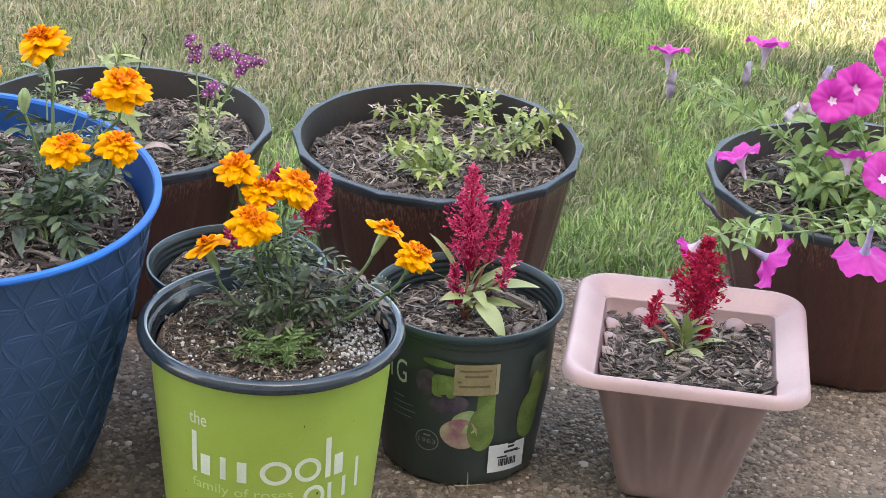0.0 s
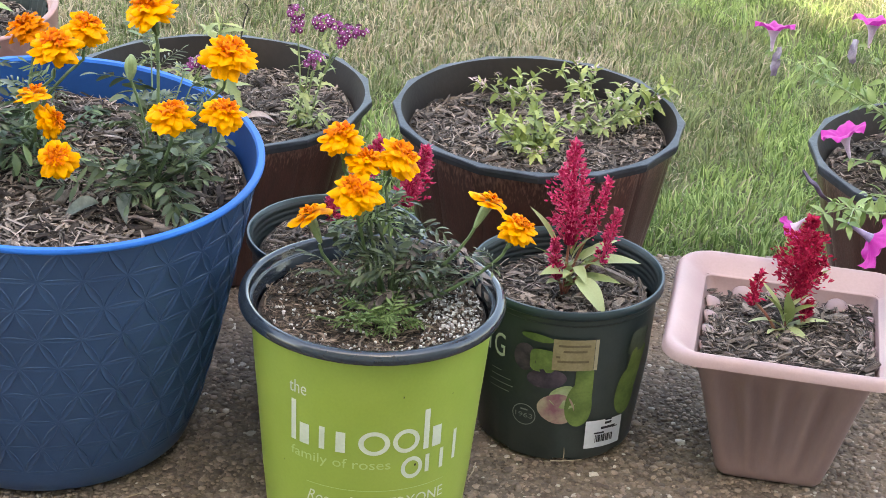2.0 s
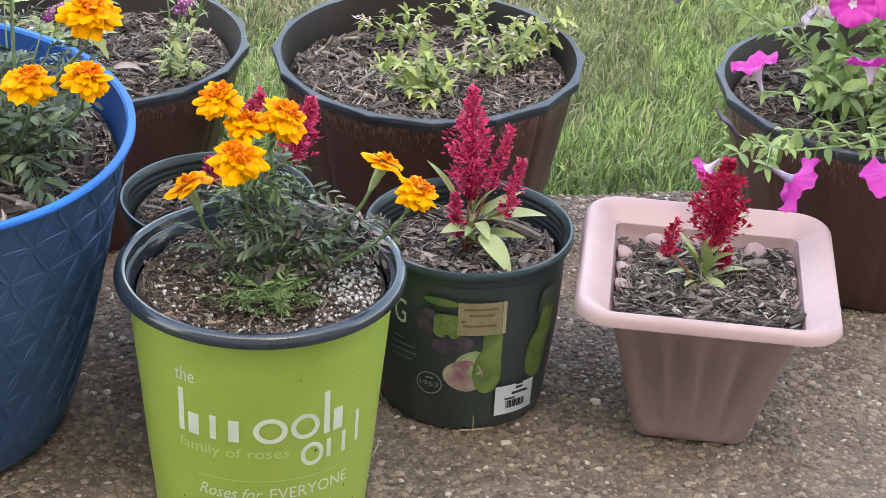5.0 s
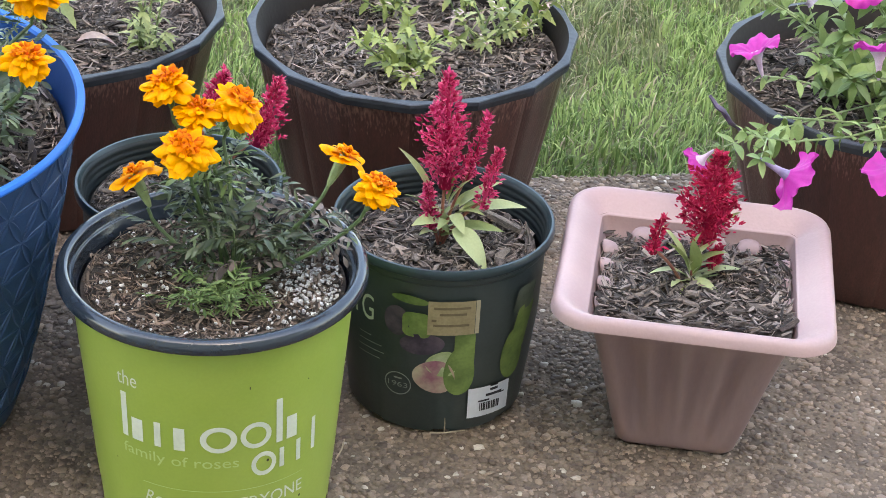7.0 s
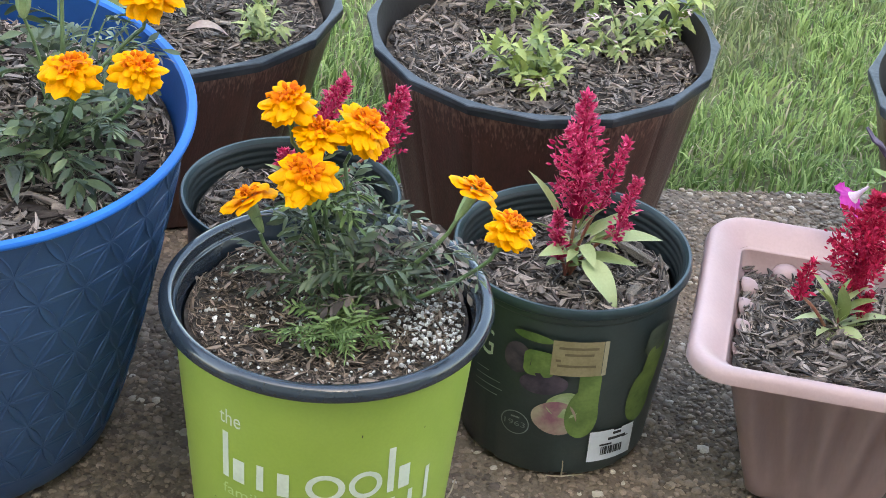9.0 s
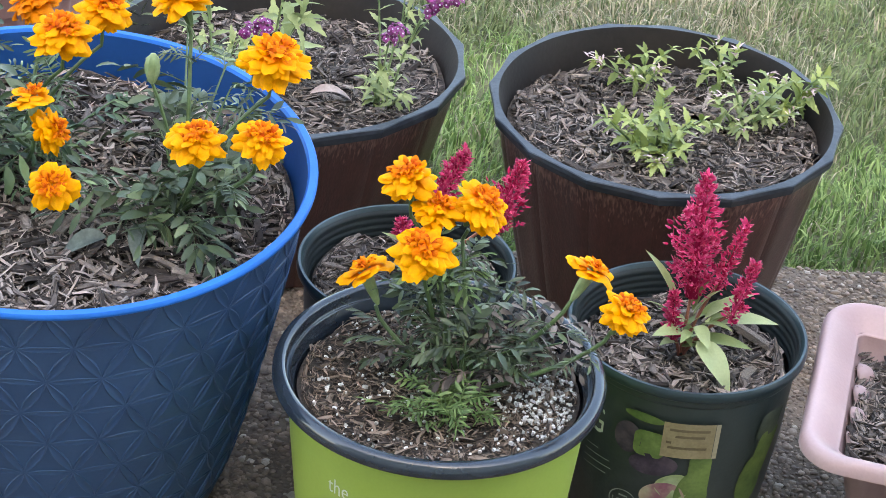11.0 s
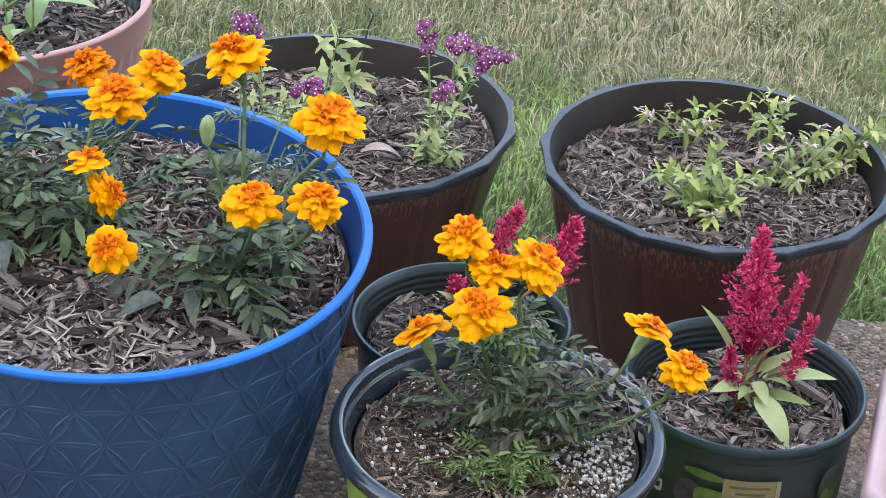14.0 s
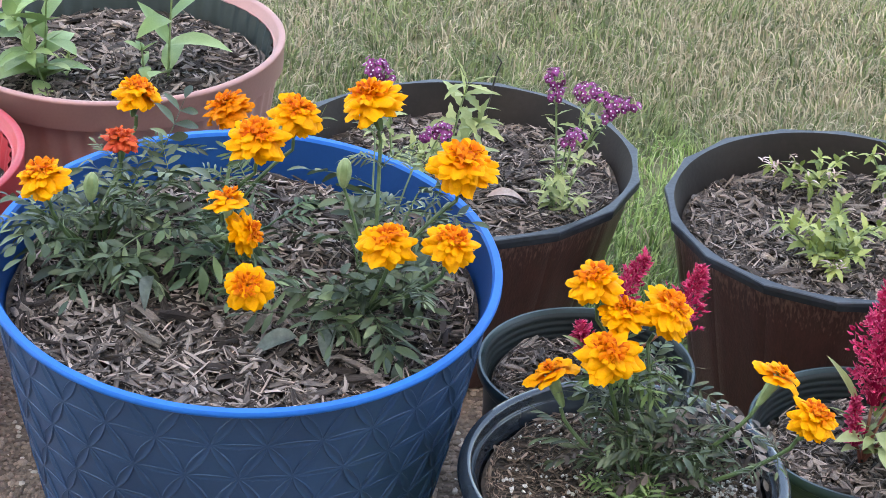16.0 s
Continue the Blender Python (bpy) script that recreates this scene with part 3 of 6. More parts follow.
stave_middle = pot_stave(0.240, 0.575, 0.143, 0.1975, 0.2624, -7.5, "red-brown barrel planter with charcoal rim and young green plants", (-0.0055, -0.019), 0.0376)
stave_left = pot_stave(-0.205, 0.680, 0.150, 0.219, 0.240, 12, "red-brown barrel planter holding purple verbena")
stave_right = pot_stave(0.815, 0.448, 0.150, 0.222, 0.246, 5, "red-brown barrel planter full of magenta petunias")
pink_pot = pot_square(0.480, 0.107, -15.9)
salmon_pot = pot_band(-0.64, 0.795, 0.155, 0.209, 0.317, TERRA, POT_GREEN_BLACK, "salmon pink round planter with ribbed sides")
red_pot = pot_band(-0.860, 0.44, 0.13, 0.193, 0.308, RED, RED, "glossy red round pot beside a blue planter")


# ---- mulch in the pots ----
CHIP = [(-0.50, 0.26, 0.1), (-0.47, -0.30, 0), (0.08, -0.50, 0), (0.50, -0.24, 0.1), (0.46, 0.30, 0), (-0.10, 0.48, 0),
        (-0.48, 0.18, 0.7), (-0.45, -0.22, 0.8), (0.07, -0.34, 1), (0.48, -0.16, 0.6), (0.43, 0.22, 0.8), (-0.10, 0.32, 1)]
CHIP_FACES = [(5, 4, 3, 2, 1, 0), (6, 7, 8, 9, 10, 11)] + [(i, (i + 1) % 6, 6 + (i + 1) % 6, 6 + i) for i in range(6)]


def chip_shape(seed):
    rng = random.Random(seed)
    return mesh_of("bark_chip", [(c[0] * rng.uniform(0.85, 1.1), c[1] * rng.uniform(0.6, 1.15), c[2] * rng.uniform(0.6, 1.2) + 0.25 * math.sin(3 * c[0] + seed)) for c in CHIP], CHIP_FACES, MULCH_ONE, 20)


CHIPS = [chip_shape(k) for k in range(10)]


def mulch(x, y, z, inside, count, seed, label, fine=0.58, size=0.95, slope=0.0, reach=None, grains=0, grain_spot=None, bark=None):
    """A bed of soil under bark chips. inside(a): the bed's edge at an angle; slope: how much it falls towards the back."""
    rng = random.Random(seed)
    heap, large = Heap(), []
    v, f = disc(1.0, 0, 72, 12, 0.0, inside, seed)
    level = lambda p, q: slope * -q + 0.006 * noise.noise((p * 22 + seed, q * 22, 1)) + 0.006 * noise.noise((p * 9, q * 9 + seed, 4))
    soil = mesh_of("soil", [(p, q, level(p, q)) for p, q, _ in v], f, SOIL)
    for _ in range(int(count * 1.45)):
        a = rng.uniform(0, 2 * math.pi)
        r = inside(a) * math.sqrt(rng.random()) * 0.97
        p, q = r * math.cos(a), r * math.sin(a)
        kind = rng.random()
        if kind < fine:
            dims = (rng.uniform(0.008, 0.034), rng.uniform(0.0008, 0.0024), rng.uniform(0.0007, 0.0018))
        elif kind < 0.95:
            dims = (rng.uniform(0.010, 0.030), rng.uniform(0.0022, 0.0065), rng.uniform(0.0012, 0.0035))
        else:
            dims = (rng.uniform(0.018, 0.040), rng.uniform(0.006, 0.012), rng.uniform(0.002, 0.005))
        dims = [d * size for d in dims]
        room = max(0.0, inside(a) - r)
        tilt = rng.gauss(0, 28)
        m = pose(p, q, level(p, q) + rng.uniform(-0.001, 0.007), tilt, rng.gauss(0, 16), rng.uniform(0, 360) if room > dims[0] * 0.5 else math.degrees(a) + 90)
        shape = [(c[0] * dims[0] * rng.uniform(0.8, 1.1), c[1] * dims[1] * rng.uniform(0.55, 1.2), c[2] * dims[2] * rng.uniform(0.5, 1.2)) for c in CHIP]
        bow = dims[0] * rng.gauss(0, 0.10)
        shape = [(p, q + bow * (1 - (2 * p / dims[0]) ** 2), s) for p, q, s in shape]
        o = rng.uniform(0, 50)
        grain = [(p + o, q + s + o) for p, q, s in shape]
        if kind >= 0.95 and not grains:
            large.append((rng.randrange(10), m @ Matrix.Diagonal((*dims, 1))))
        else:
            heap.add(shape, CHIP_FACES, m, grain)
    n_chips = len(heap.faces)
    for _ in range(grains):
        if grain_spot and rng.random() < 0.62:
            p, q = rng.gauss(grain_spot[0], grain_spot[2]), rng.gauss(grain_spot[1], grain_spot[3])
            if math.hypot(p, q) > inside(math.atan2(q, p)) * 0.97:
                continue
        else:
            a = rng.uniform(0, 2 * math.pi)
            r = inside(a) * math.sqrt(rng.random()) * 0.96
            p, q = r * math.cos(a), r * math.sin(a)
        s = rng.uniform(0.0008, 0.0024)
        m = pose(p, q, level(p, q) + rng.uniform(0.003, 0.008), rng.uniform(0, 90), rng.uniform(0, 90), rng.uniform(0, 90))
        heap.add([(c[0] * s * 2 * rng.uniform(0.6, 1.2), c[1] * s * 1.8 * rng.uniform(0.6, 1.2), (c[2] - 0.5) * s * 1.7 * rng.uniform(0.5, 1.2)) for c in CHIP], CHIP_FACES, m)
    chips = heap.mesh("bark_chips", [bark or MULCH, PERLITE], 20)
    for p in chips.polygons[n_chips:]:
        p.material_index = 1
    bed = thing("bark_mulch", x, y, z, label, "mulch", kind="stuff")
    part("soil", soil, bed)
    tagged(part("bark_shreds", chips, bed), kind="stuff")
    for k, m in large:
        part("bark_chip", CHIPS[k], bed, "", m)
    return bed


circle = lambda r: (lambda a: r)
square = lambda h: (lambda a: h / max(abs(math.cos(a)), abs(math.sin(a)), 0.72))
blue_bed = mulch(-0.3747, 0.158, 0.330, circle(0.2185), 3900, 11, "weathered grey-brown bark mulch filling a blue planter", 0.50, 1.12)
blue_bed.matrix_basis = pose(-0.3747, 0.158, 0.330, 3.55, 2.29)
mulch(0.2355, 0.560, 0.228, circle(0.1765), 2900, 12, "shredded dark bark mulch in a barrel planter", 0.6, bark=MULCH_DARK, slope=0.05)
mulch(-0.205, 0.680, 0.205, circle(0.196), 2900, 13, "shredded dark bark mulch under purple verbena", 0.6, bark=MULCH_DARK, slope=0.06)
mulch(0.815, 0.448, 0.212, circle(0.198), 2000, 14, "dark damp bark mulch under petunias", 0.6, bark=MULCH_DARK, slope=0.03)
mulch(-0.018, 0.013, 0.246, circle(0.1240), 2900, 15, "brown potting mix with bark bits and white perlite", 0.66, 0.54, bark=MIX, grains=820, grain_spot=(0.094, -0.008, 0.022, 0.046))
mulch(0.226, 0.189, 0.176, circle(0.0995), 1100, 16, "shredded bark mulch around a crimson celosia", 0.50, 0.95, bark=MULCH_DARK)
mulch(-0.048, 0.262, 0.190, circle(0.094), 950, 17, "shredded bark mulch in a black nursery pot", 0.62, 0.82, bark=MULCH_DARK)
bed = mulch(0.481, 0.107, 0.1682, square(0.0990), 1500, 18, "loose bark mulch in a square pink pot", 0.62, 0.90, bark=MULCH_DARK)
bed.matrix_basis = pose(0.481, 0.107, 0.1682, 0, 0, -15.9) @ pose(0, 0, 0, -3.0, -1.5)
mulch(-0.64, 0.795, 0.268, circle(0.187), 1900, 19, "coarse bark mulch in a salmon planter", 0.38, 1.35, bark=MULCH_DARK)
mulch(-0.860, 0.44, 0.262, circle(0.172), 700, 20, "bark mulch in a red pot", 0.5)


# ---- printing on the pots ----
def on_cone(pot, name, points2d, faces, mat, r0, r1, h, centre, lift=0.0007, label="", parent=None):
    """Lays flat shapes (metres along and up) onto a pot's tapering wall, turned to face the angle centre."""
    verts = []
    for u, w in points2d:
        r = r0 + (r1 - r0) * w / h + lift
        a = centre + u / r
        verts.append((r * math.cos(a), r * math.sin(a), w))
    return part(name, mesh_of(name, verts, faces, mat, 60), parent or pot, label)


def cut_rect(u0, w0, u1, w1, slant=0.0, n=8):
    pts, faces = [], []
    for i in range(n + 1):
        u = u0 + (u1 - u0) * i / n
        s = slant * (u - u0)
        pts += [(u, w0 + s), (u, w1 + s)]
    return pts, [(2 * i, 2 * i + 2, 2 * i + 3, 2 * i + 1) for i in range(n)]


def oval(cu, cw, ru, rw, hole=0.0, tilt=0.0, n=28, pear=0.0):
    pts, faces = [], []
    for i in range(n):
        a = 2 * math.pi * i / n
        c, s = math.cos(a), math.sin(a)
        p = (ru * c * (1 - pear * s), rw * s)
        q = (p[0] * hole, p[1] * hole)
        for e in (p, q) if hole else (p,):
            pts.append((cu + e[0] * math.cos(tilt) - e[1] * math.sin(tilt), cw + e[0] * math.sin(tilt) + e[1] * math.cos(tilt)))
    if not hole:
        return pts + [(cu, cw)], [(i, (i + 1) % n, n) for i in range(n)]
    return pts, [(2 * i, 2 * ((i + 1) % n), 2 * ((i + 1) % n) + 1, 2 * i + 1) for i in range(n)]


def block(u0, w0, u1, w1, corner, slant=0.0):
    """A rectangle with round corners, sheared along by slant."""
    pts = []
    for cu, cw, turn in ((u1 - corner, w1 - corner, 0), (u0 + corner, w1 - corner, 90), (u0 + corner, w0 + corner, 180), (u1 - corner, w0 + corner, 270)):
        for k in range(5):
            a = radians(turn + 22.5 * k)
            w = cw + corner * math.sin(a)
            pts.append((cu + corner * math.cos(a) + slant * (w - w0), w))
    n = len(pts)
    mid = (sum(p[0] for p in pts) / n, sum(p[1] for p in pts) / n)
    return pts + [mid], [(i, (i + 1) % n, n) for i in range(n)]


def words(body, size, slant=0.0, bold=0.0):
    curve = bpy.data.curves.new("words", "FONT")
    curve.body, curve.size, curve.shear, curve.offset, curve.resolution_u = body, size, slant, bold, 3
    ob = new("words", curve)
    dg = bpy.context.evaluated_depsgraph_get()
    me = bpy.data.meshes.new_from_object(ob.evaluated_get(dg))
    pts, faces = [(v.co.x, v.co.y) for v in me.vertices], [tuple(p.vertices) for p in me.polygons]
    bpy.data.objects.remove(ob)
    bpy.data.meshes.remove(me)
    bpy.data.curves.remove(curve)
    return pts, faces


def fit_words(body, u0, u1, w0, size, slant=0.0, bold=0.0, rise=0.0):
    pts, faces = words(body, size, slant, bold)
    lo, hi = min(p[0] for p in pts), max(p[0] for p in pts)
    k = (u1 - u0) / (hi - lo)
    return [(u0 + (p[0] - lo) * k, w0 + p[1] + rise * (p[0] - lo) * k) for p in pts], faces


def green_print():
    wall = (0.1115, 0.1325, 0.2535)
    face = radians(-95)
    put = lambda name, shape, mat=WHITE_PRINT, label="": on_cone(green_pot, name, shape[0], shape[1], mat, *wall, face, label=label)
    put("printed_word", fit_words("the", -0.0885, -0.0660, 0.2010, 0.024), label="small white printed word")
    put("printed_word", fit_words("family of roses", -0.0855, 0.0290, 0.1195, 0.0175), PALE_GREEN_PRINT, "pale green printed words")
    put("printed_word", fit_words("Roses for", -0.0630, 0.0030, 0.0665, 0.0215, 0.35), label="slanted white printed words")
    put("printed_word", fit_words("EVERYONE", 0.0100, 0.0960, 0.0665, 0.0205), label="white printed capitals")
    put("printed_line", cut_rect(-0.0645, 0.0900, 0.0955, 0.0907, n=16), PALE_GREEN_PRINT)
    put("printed_line", cut_rect(-0.0635, 0.0505, 0.0970, 0.0512, n=16), PALE_GREEN_PRINT)
    dirt = random.Random(77)
    for _ in range(16):
        put("dirt_speck", oval(dirt.uniform(-0.10, 0.11), dirt.choice((dirt.uniform(0.022, 0.06), dirt.uniform(0.03, 0.24))), dirt.uniform(0.0005, 0.0013), dirt.uniform(0.0005, 0.0020), n=7), DIRT)
    # the maker's mark, as plain shapes
    for shape in (cut_rect(-0.0855, 0.139, -0.0790, 0.1915), cut_rect(-0.0740, 0.139, -0.0620, 0.1650),
                  cut_rect(-0.0500, 0.139, -0.0435, 0.1680), cut_rect(-0.0310, 0.139, -0.0205, 0.1655),
                  oval(0.0105, 0.1535, 0.0170, 0.0155, 0.66), oval(0.0455, 0.1545, 0.0150, 0.0155, 0.66), cut_rect(0.0655, 0.139, 0.0720, 0.1910), cut_rect(0.0765, 0.139, 0.0880, 0.1660),
                  oval(0.0530, 0.1180, 0.0125, 0.0145, 0.64), cut_rect(0.0690, 0.1075, 0.0740, 0.1310), cut_rect(0.0880, 0.1065, 0.0930, 0.1330), cut_rect(0.1075, 0.110, 0.1125, 0.1500)):
        put("logo_shape", shape, label="white plain mark")


DIRT = material("dried_dirt", (0.05, 0.05, 0.02), (0.11, 0.10, 0.05), 60, 0.9)
FRUIT_GREEN = material("printed_leaf_green", (0.070, 0.120, 0.030), (0.18, 0.255, 0.070), 28, 0.5, 0, 300)
FRUIT_PALE = material("printed_pale_green", (0.20, 0.29, 0.10), (0.36, 0.42, 0.24), 40, 0.5, 0, 300)
FRUIT_DIM = material("printed_dim_green", (0.045, 0.065, 0.045), (0.10, 0.125, 0.09), 40, 0.5, 0, 300)
TAN_PALE = material("tan_label_edge", (0.36, 0.31, 0.21), (0.42, 0.37, 0.26), 60, 0.6, 0, 300)
FRUIT_PLUM = material("printed_plum", (0.035, 0.025, 0.045), (0.10, 0.075, 0.10), 45, 0.5, 0, 300)
FRUIT_PINK = material("printed_fig", (0.28, 0.11, 0.15), (0.44, 0.42, 0.27), 28, 0.5, 0, 300)
TAN = material("tan_label", (0.26, 0.21, 0.115), (0.31, 0.25, 0.145), 60, 0.6, 0, 300)
TAN_INK = material("tan_label_ink", (0.14, 0.105, 0.055), (0.16, 0.12, 0.065), 60, 0.6)
PAPER = material("white_paper_label", (0.60, 0.62, 0.66), (0.68, 0.70, 0.73), 60, 0.6, 0, 300, fine=0.06)
INK = material("black_ink", (0.015, 0.015, 0.018), (0.03, 0.03, 0.034), 60, 0.6)
GREY_PRINT = material("grey_print", (0.20, 0.23, 0.22), (0.27, 0.30, 0.29), 60, 0.6)


def black_print():
    wall = (0.095, 0.1145, 0.198)
    face = radians(-101)
    sheet = [0]

    def put(name, shape, mat, label="", parent=None):
        sheet[0] += 1
        return on_cone(black_pot, name, shape[0], shape[1], mat, *wall, face, 0.0006 + 0.00012 * sheet[0], label, parent)

    put("printed_leaf", oval(-0.0260, 0.1730, 0.0200, 0.0052, tilt=-0.08), FRUIT_GREEN)
    put("printed_fruit", oval(-0.0400, 0.1430, 0.0140, 0.0190), FRUIT_PLUM)
    put("printed_fruit", oval(-0.0120, 0.1180, 0.0240, 0.0135, tilt=0.15), FRUIT_PLUM, "dark plum printed fruit")
    put("printed_leaf", block(-0.0335, 0.1265, -0.0030, 0.1580, 0.008), FRUIT_GREEN)
    put("printed_shine", oval(0.0105, 0.0950, 0.0160, 0.0170, tilt=-0.45, pear=0.3), FRUIT_PALE)
    put("printed_fruit", oval(0.0030, 0.0775, 0.0225, 0.0215, tilt=-0.45, pear=0.18), FRUIT_PINK, "pink and green printed fruit")
    put("printed_fruit", oval(0.0285, 0.0840, 0.0165, 0.0320, pear=0.12), FRUIT_GREEN)
    put("printed_fruit", block(0.0220, 0.0850, 0.0440, 0.1340, 0.004), FRUIT_GREEN)
    put("printed_fruit", oval(0.0930, 0.0900, 0.0165, 0.0330, pear=0.15), FRUIT_GREEN)
    put("printed_fruit", block(0.0830, 0.0900, 0.1100, 0.1500, 0.006, 0.25), FRUIT_GREEN)
    put("printed_shade", block(0.0880, 0.1440, 0.1180, 0.1760, 0.006, 0.20), FRUIT_DIM, "dim grey-green printed picture")
    tan = put("paper_label", cut_rect(-0.0070, 0.1325, 0.0420, 0.1755, 0.012), TAN, "small tan printed label")
    put("label_edge", cut_rect(0.0425, 0.1332, 0.0468, 0.1762, 0.012, 2), TAN_PALE, "pale folded edge", tan)
    for w, u0, u1 in ((0.1655, -0.001, 0.037), (0.1580, 0.005, 0.033), (0.1500, -0.003, 0.002), (0.1440, -0.001, 0.036)):
        put("writing_bar", cut_rect(u0, w, u1, w + 0.0030, 0.012), TAN_INK, "", tan)
    sticker = put("price_sticker", cut_rect(0.0400, 0.0185, 0.0925, 0.0590, -0.05), PAPER, "white price sticker with bar code")
    for u0, u1, w, t in ((0.066, 0.076, 0.0560, 0.0022), (0.066, 0.076, 0.0505, 0.0036), (0.061, 0.082, 0.0440, 0.0036), (0.078, 0.086, 0.0425, 0.0016), (0.052, 0.066, 0.0385, 0.0024)):
        put("writing_bar", cut_rect(u0, w, u1, w + t, -0.05), INK, "", sticker)
    for i in range(12):
        put("bar_code_line", cut_rect(0.0540 + 0.0021 * i, 0.0260, 0.0550 + 0.0021 * i + 0.0005 * (i % 3), 0.0370, -0.05, 1), INK, "", sticker)
    put("printed_ring", oval(-0.0360, 0.0635, 0.0150, 0.0150, 0.92), GREY_PRINT)
    put("printed_year", fit_words("1963", -0.0470, -0.0250, 0.0595, 0.0095), GREY_PRINT)
    put("writing_bar", cut_rect(-0.0405, 0.0700, -0.0315, 0.0720), GREY_PRINT)
    put("printed_letter", fit_words("G", -0.0830, -0.0670, 0.1345, 0.046), WHITE_PRINT, "tall white printed letter")
    put("printed_letter", cut_rect(-0.0925, 0.137, -0.0895, 0.1670), WHITE_PRINT)
    for k, (u0, u1) in enumerate(((-0.086, -0.070), (-0.086, -0.056), (-0.087, -0.053), (-0.087, -0.058))):
        put("writing_bar", cut_rect(u0, 0.1140 - 0.0085 * k, u1, 0.1150 - 0.0085 * k), GREY_PRINT)


green_print()
black_print()


# ---- plants ----
LEAF_DARK = material("marigold_leaf", (0.032, 0.062, 0.026), (0.25, 0.355, 0.155), 35, 0.4, 0.0002, 500, "island", 0.75, 0.15, translucent=0.15, low=0.2, high=0.98, curve=1.5)
LEAF_GREY = material("dull_marigold_leaf", (0.034, 0.054, 0.026), (0.245, 0.315, 0.150), 35, 0.4, 0.0002, 500, "island", 0.75, 0.15, translucent=0.14, low=0.22, high=0.98, curve=1.45)
LEAF_TIRED = material("tired_marigold_leaf", (0.024, 0.038, 0.018), (0.165, 0.215, 0.098), 35, 0.4, 0.0002, 500, "island", 0.75, 0.15, translucent=0.14, low=0.22, high=0.98, curve=1.3)
LEAF_LIME = material("lime_leaf", (0.17, 0.220, 0.045), (0.39, 0.44, 0.14), 50, 0.5, 0.0003, 500, "island", 0.6, 0.15, translucent=0.25)
LEAF_FRESH = material("petunia_leaf", (0.115, 0.190, 0.045), (0.29, 0.395, 0.140), 50, 0.5, 0.0003, 500, "island", 0.55, 0.15, translucent=0.25)
LEAF_BROAD = material("zinnia_leaf", (0.20, 0.30, 0.10), (0.36, 0.47, 0.20), 40, 0.5, 0.0003, 500, "island", 0.5, 0.15, translucent=0.25)
LEAF_WEED = material("weed_leaf", (0.13, 0.16, 0.075), (0.27, 0.30, 0.16), 50, 0.55, 0.0003, 500, "island", 0.5, 0.15, translucent=0.2)
LEAF_SAGE = material("verbena_leaf", (0.21, 0.255, 0.085), (0.43, 0.47, 0.20), 50, 0.55, 0.0003, 500, "island", 0.5, 0.15, translucent=0.2)
LEAF_RED = material("celosia_leaf", (0.22, 0.275, 0.095), (0.40, 0.455, 0.22), 30, 0.5, 0.0003, 500, "object", 0.5, 0.15, translucent=0.2, tip=(0.40, 0.18, 0.10), tip_at=(0.95, 1.6))
DRY = material("withered_bloom", (0.26, 0.17, 0.15), (0.55, 0.43, 0.40), 60, 0.8, 0.0003, 500, "island", 0.6)
DRY_LEAF = material("shrivelled_leaf", (0.050, 0.038, 0.032), (0.25, 0.195, 0.165), 60, 0.8, 0.0003, 500, "island", 0.7)
LEAF_YOUNG = material("young_marigold_leaf", (0.080, 0.140, 0.036), (0.285, 0.390, 0.138), 35, 0.5, 0.0002, 500, "island", 0.75, 0.15, translucent=0.2, low=0.2, high=0.95, curve=1.3)
STEM = material("green_stem", (0.055, 0.095, 0.035), (0.12, 0.18, 0.07), 60, 0.5, 0.0002, 400)
STEM_PALE = material("pale_stem", (0.17, 0.24, 0.09), (0.30, 0.38, 0.18), 60, 0.5, 0.0002, 400)
STEM_RED = material("reddish_stem", (0.25, 0.06, 0.05), (0.34, 0.14, 0.09), 60, 0.5, 0.0002, 400)
GOLD = material("marigold_petal", (0.71, 0.150, 0.001), (0.89, 0.29, 0.002), 90, 0.65, 0.0003, 600, "island", 0.55, 0.18, translucent=0.15, tip=(0.93, 0.40, 0.002), tip_at=(0.0, 0.95), specular=0.15)
GOLD_AGED = material("aged_petal", (0.50, 0.085, 0.001), (0.82, 0.21, 0.002), 90, 0.65, 0.0003, 600, "island", 0.6, 0.2, translucent=0.15, tip=(0.88, 0.29, 0.002), tip_at=(0.3, 1.2), specular=0.15)
ORANGE = material("marigold_centre", (0.58, 0.075, 0.001), (0.87, 0.205, 0.002), 120, 0.65, 0.0003, 700, "island", 0.8, 0.15, translucent=0.15, tip=(0.91, 0.30, 0.002), tip_at=(0.50, 1.3), specular=0.15)
RUST = material("rust_petal", (0.55, 0.045, 0.006), (0.72, 0.10, 0.008), 120, 0.6, 0.0002, 900, "island", 0.5, 0.1, translucent=0.15)
CRIMSON = material("celosia_plume", (0.40, 0.008, 0.070), (0.84, 0.085, 0.250), 70, 0.65, 0.0002, 900, "island", 0.75, 0.15, translucent=0.2, low=0.2, high=0.9, specular=0.2, tip=(0.88, 0.42, 0.48), tip_at=(0.62, 1.40))
SCARLET = material("scarlet_plume", (0.34, 0.006, 0.040), (0.66, 0.030, 0.115), 70, 0.65, 0.0002, 900, "island", 0.75, 0.15, translucent=0.15, low=0.2, high=0.9, specular=0.2, tip=(0.85, 0.30, 0.34), tip_at=(0.8, 1.6))
MAGENTA = material("petunia_petal", (0.47, 0.015, 0.29), (0.64, 0.042, 0.41), 60, 0.5, 0.0002, 700, "island", 0.3, 0.06, translucent=0.3)
MAGENTA_TUBE = material("petunia_tube", (0.62, 0.46, 0.60), (0.75, 0.62, 0.72), 80, 0.5, 0, 700, translucent=0.2)
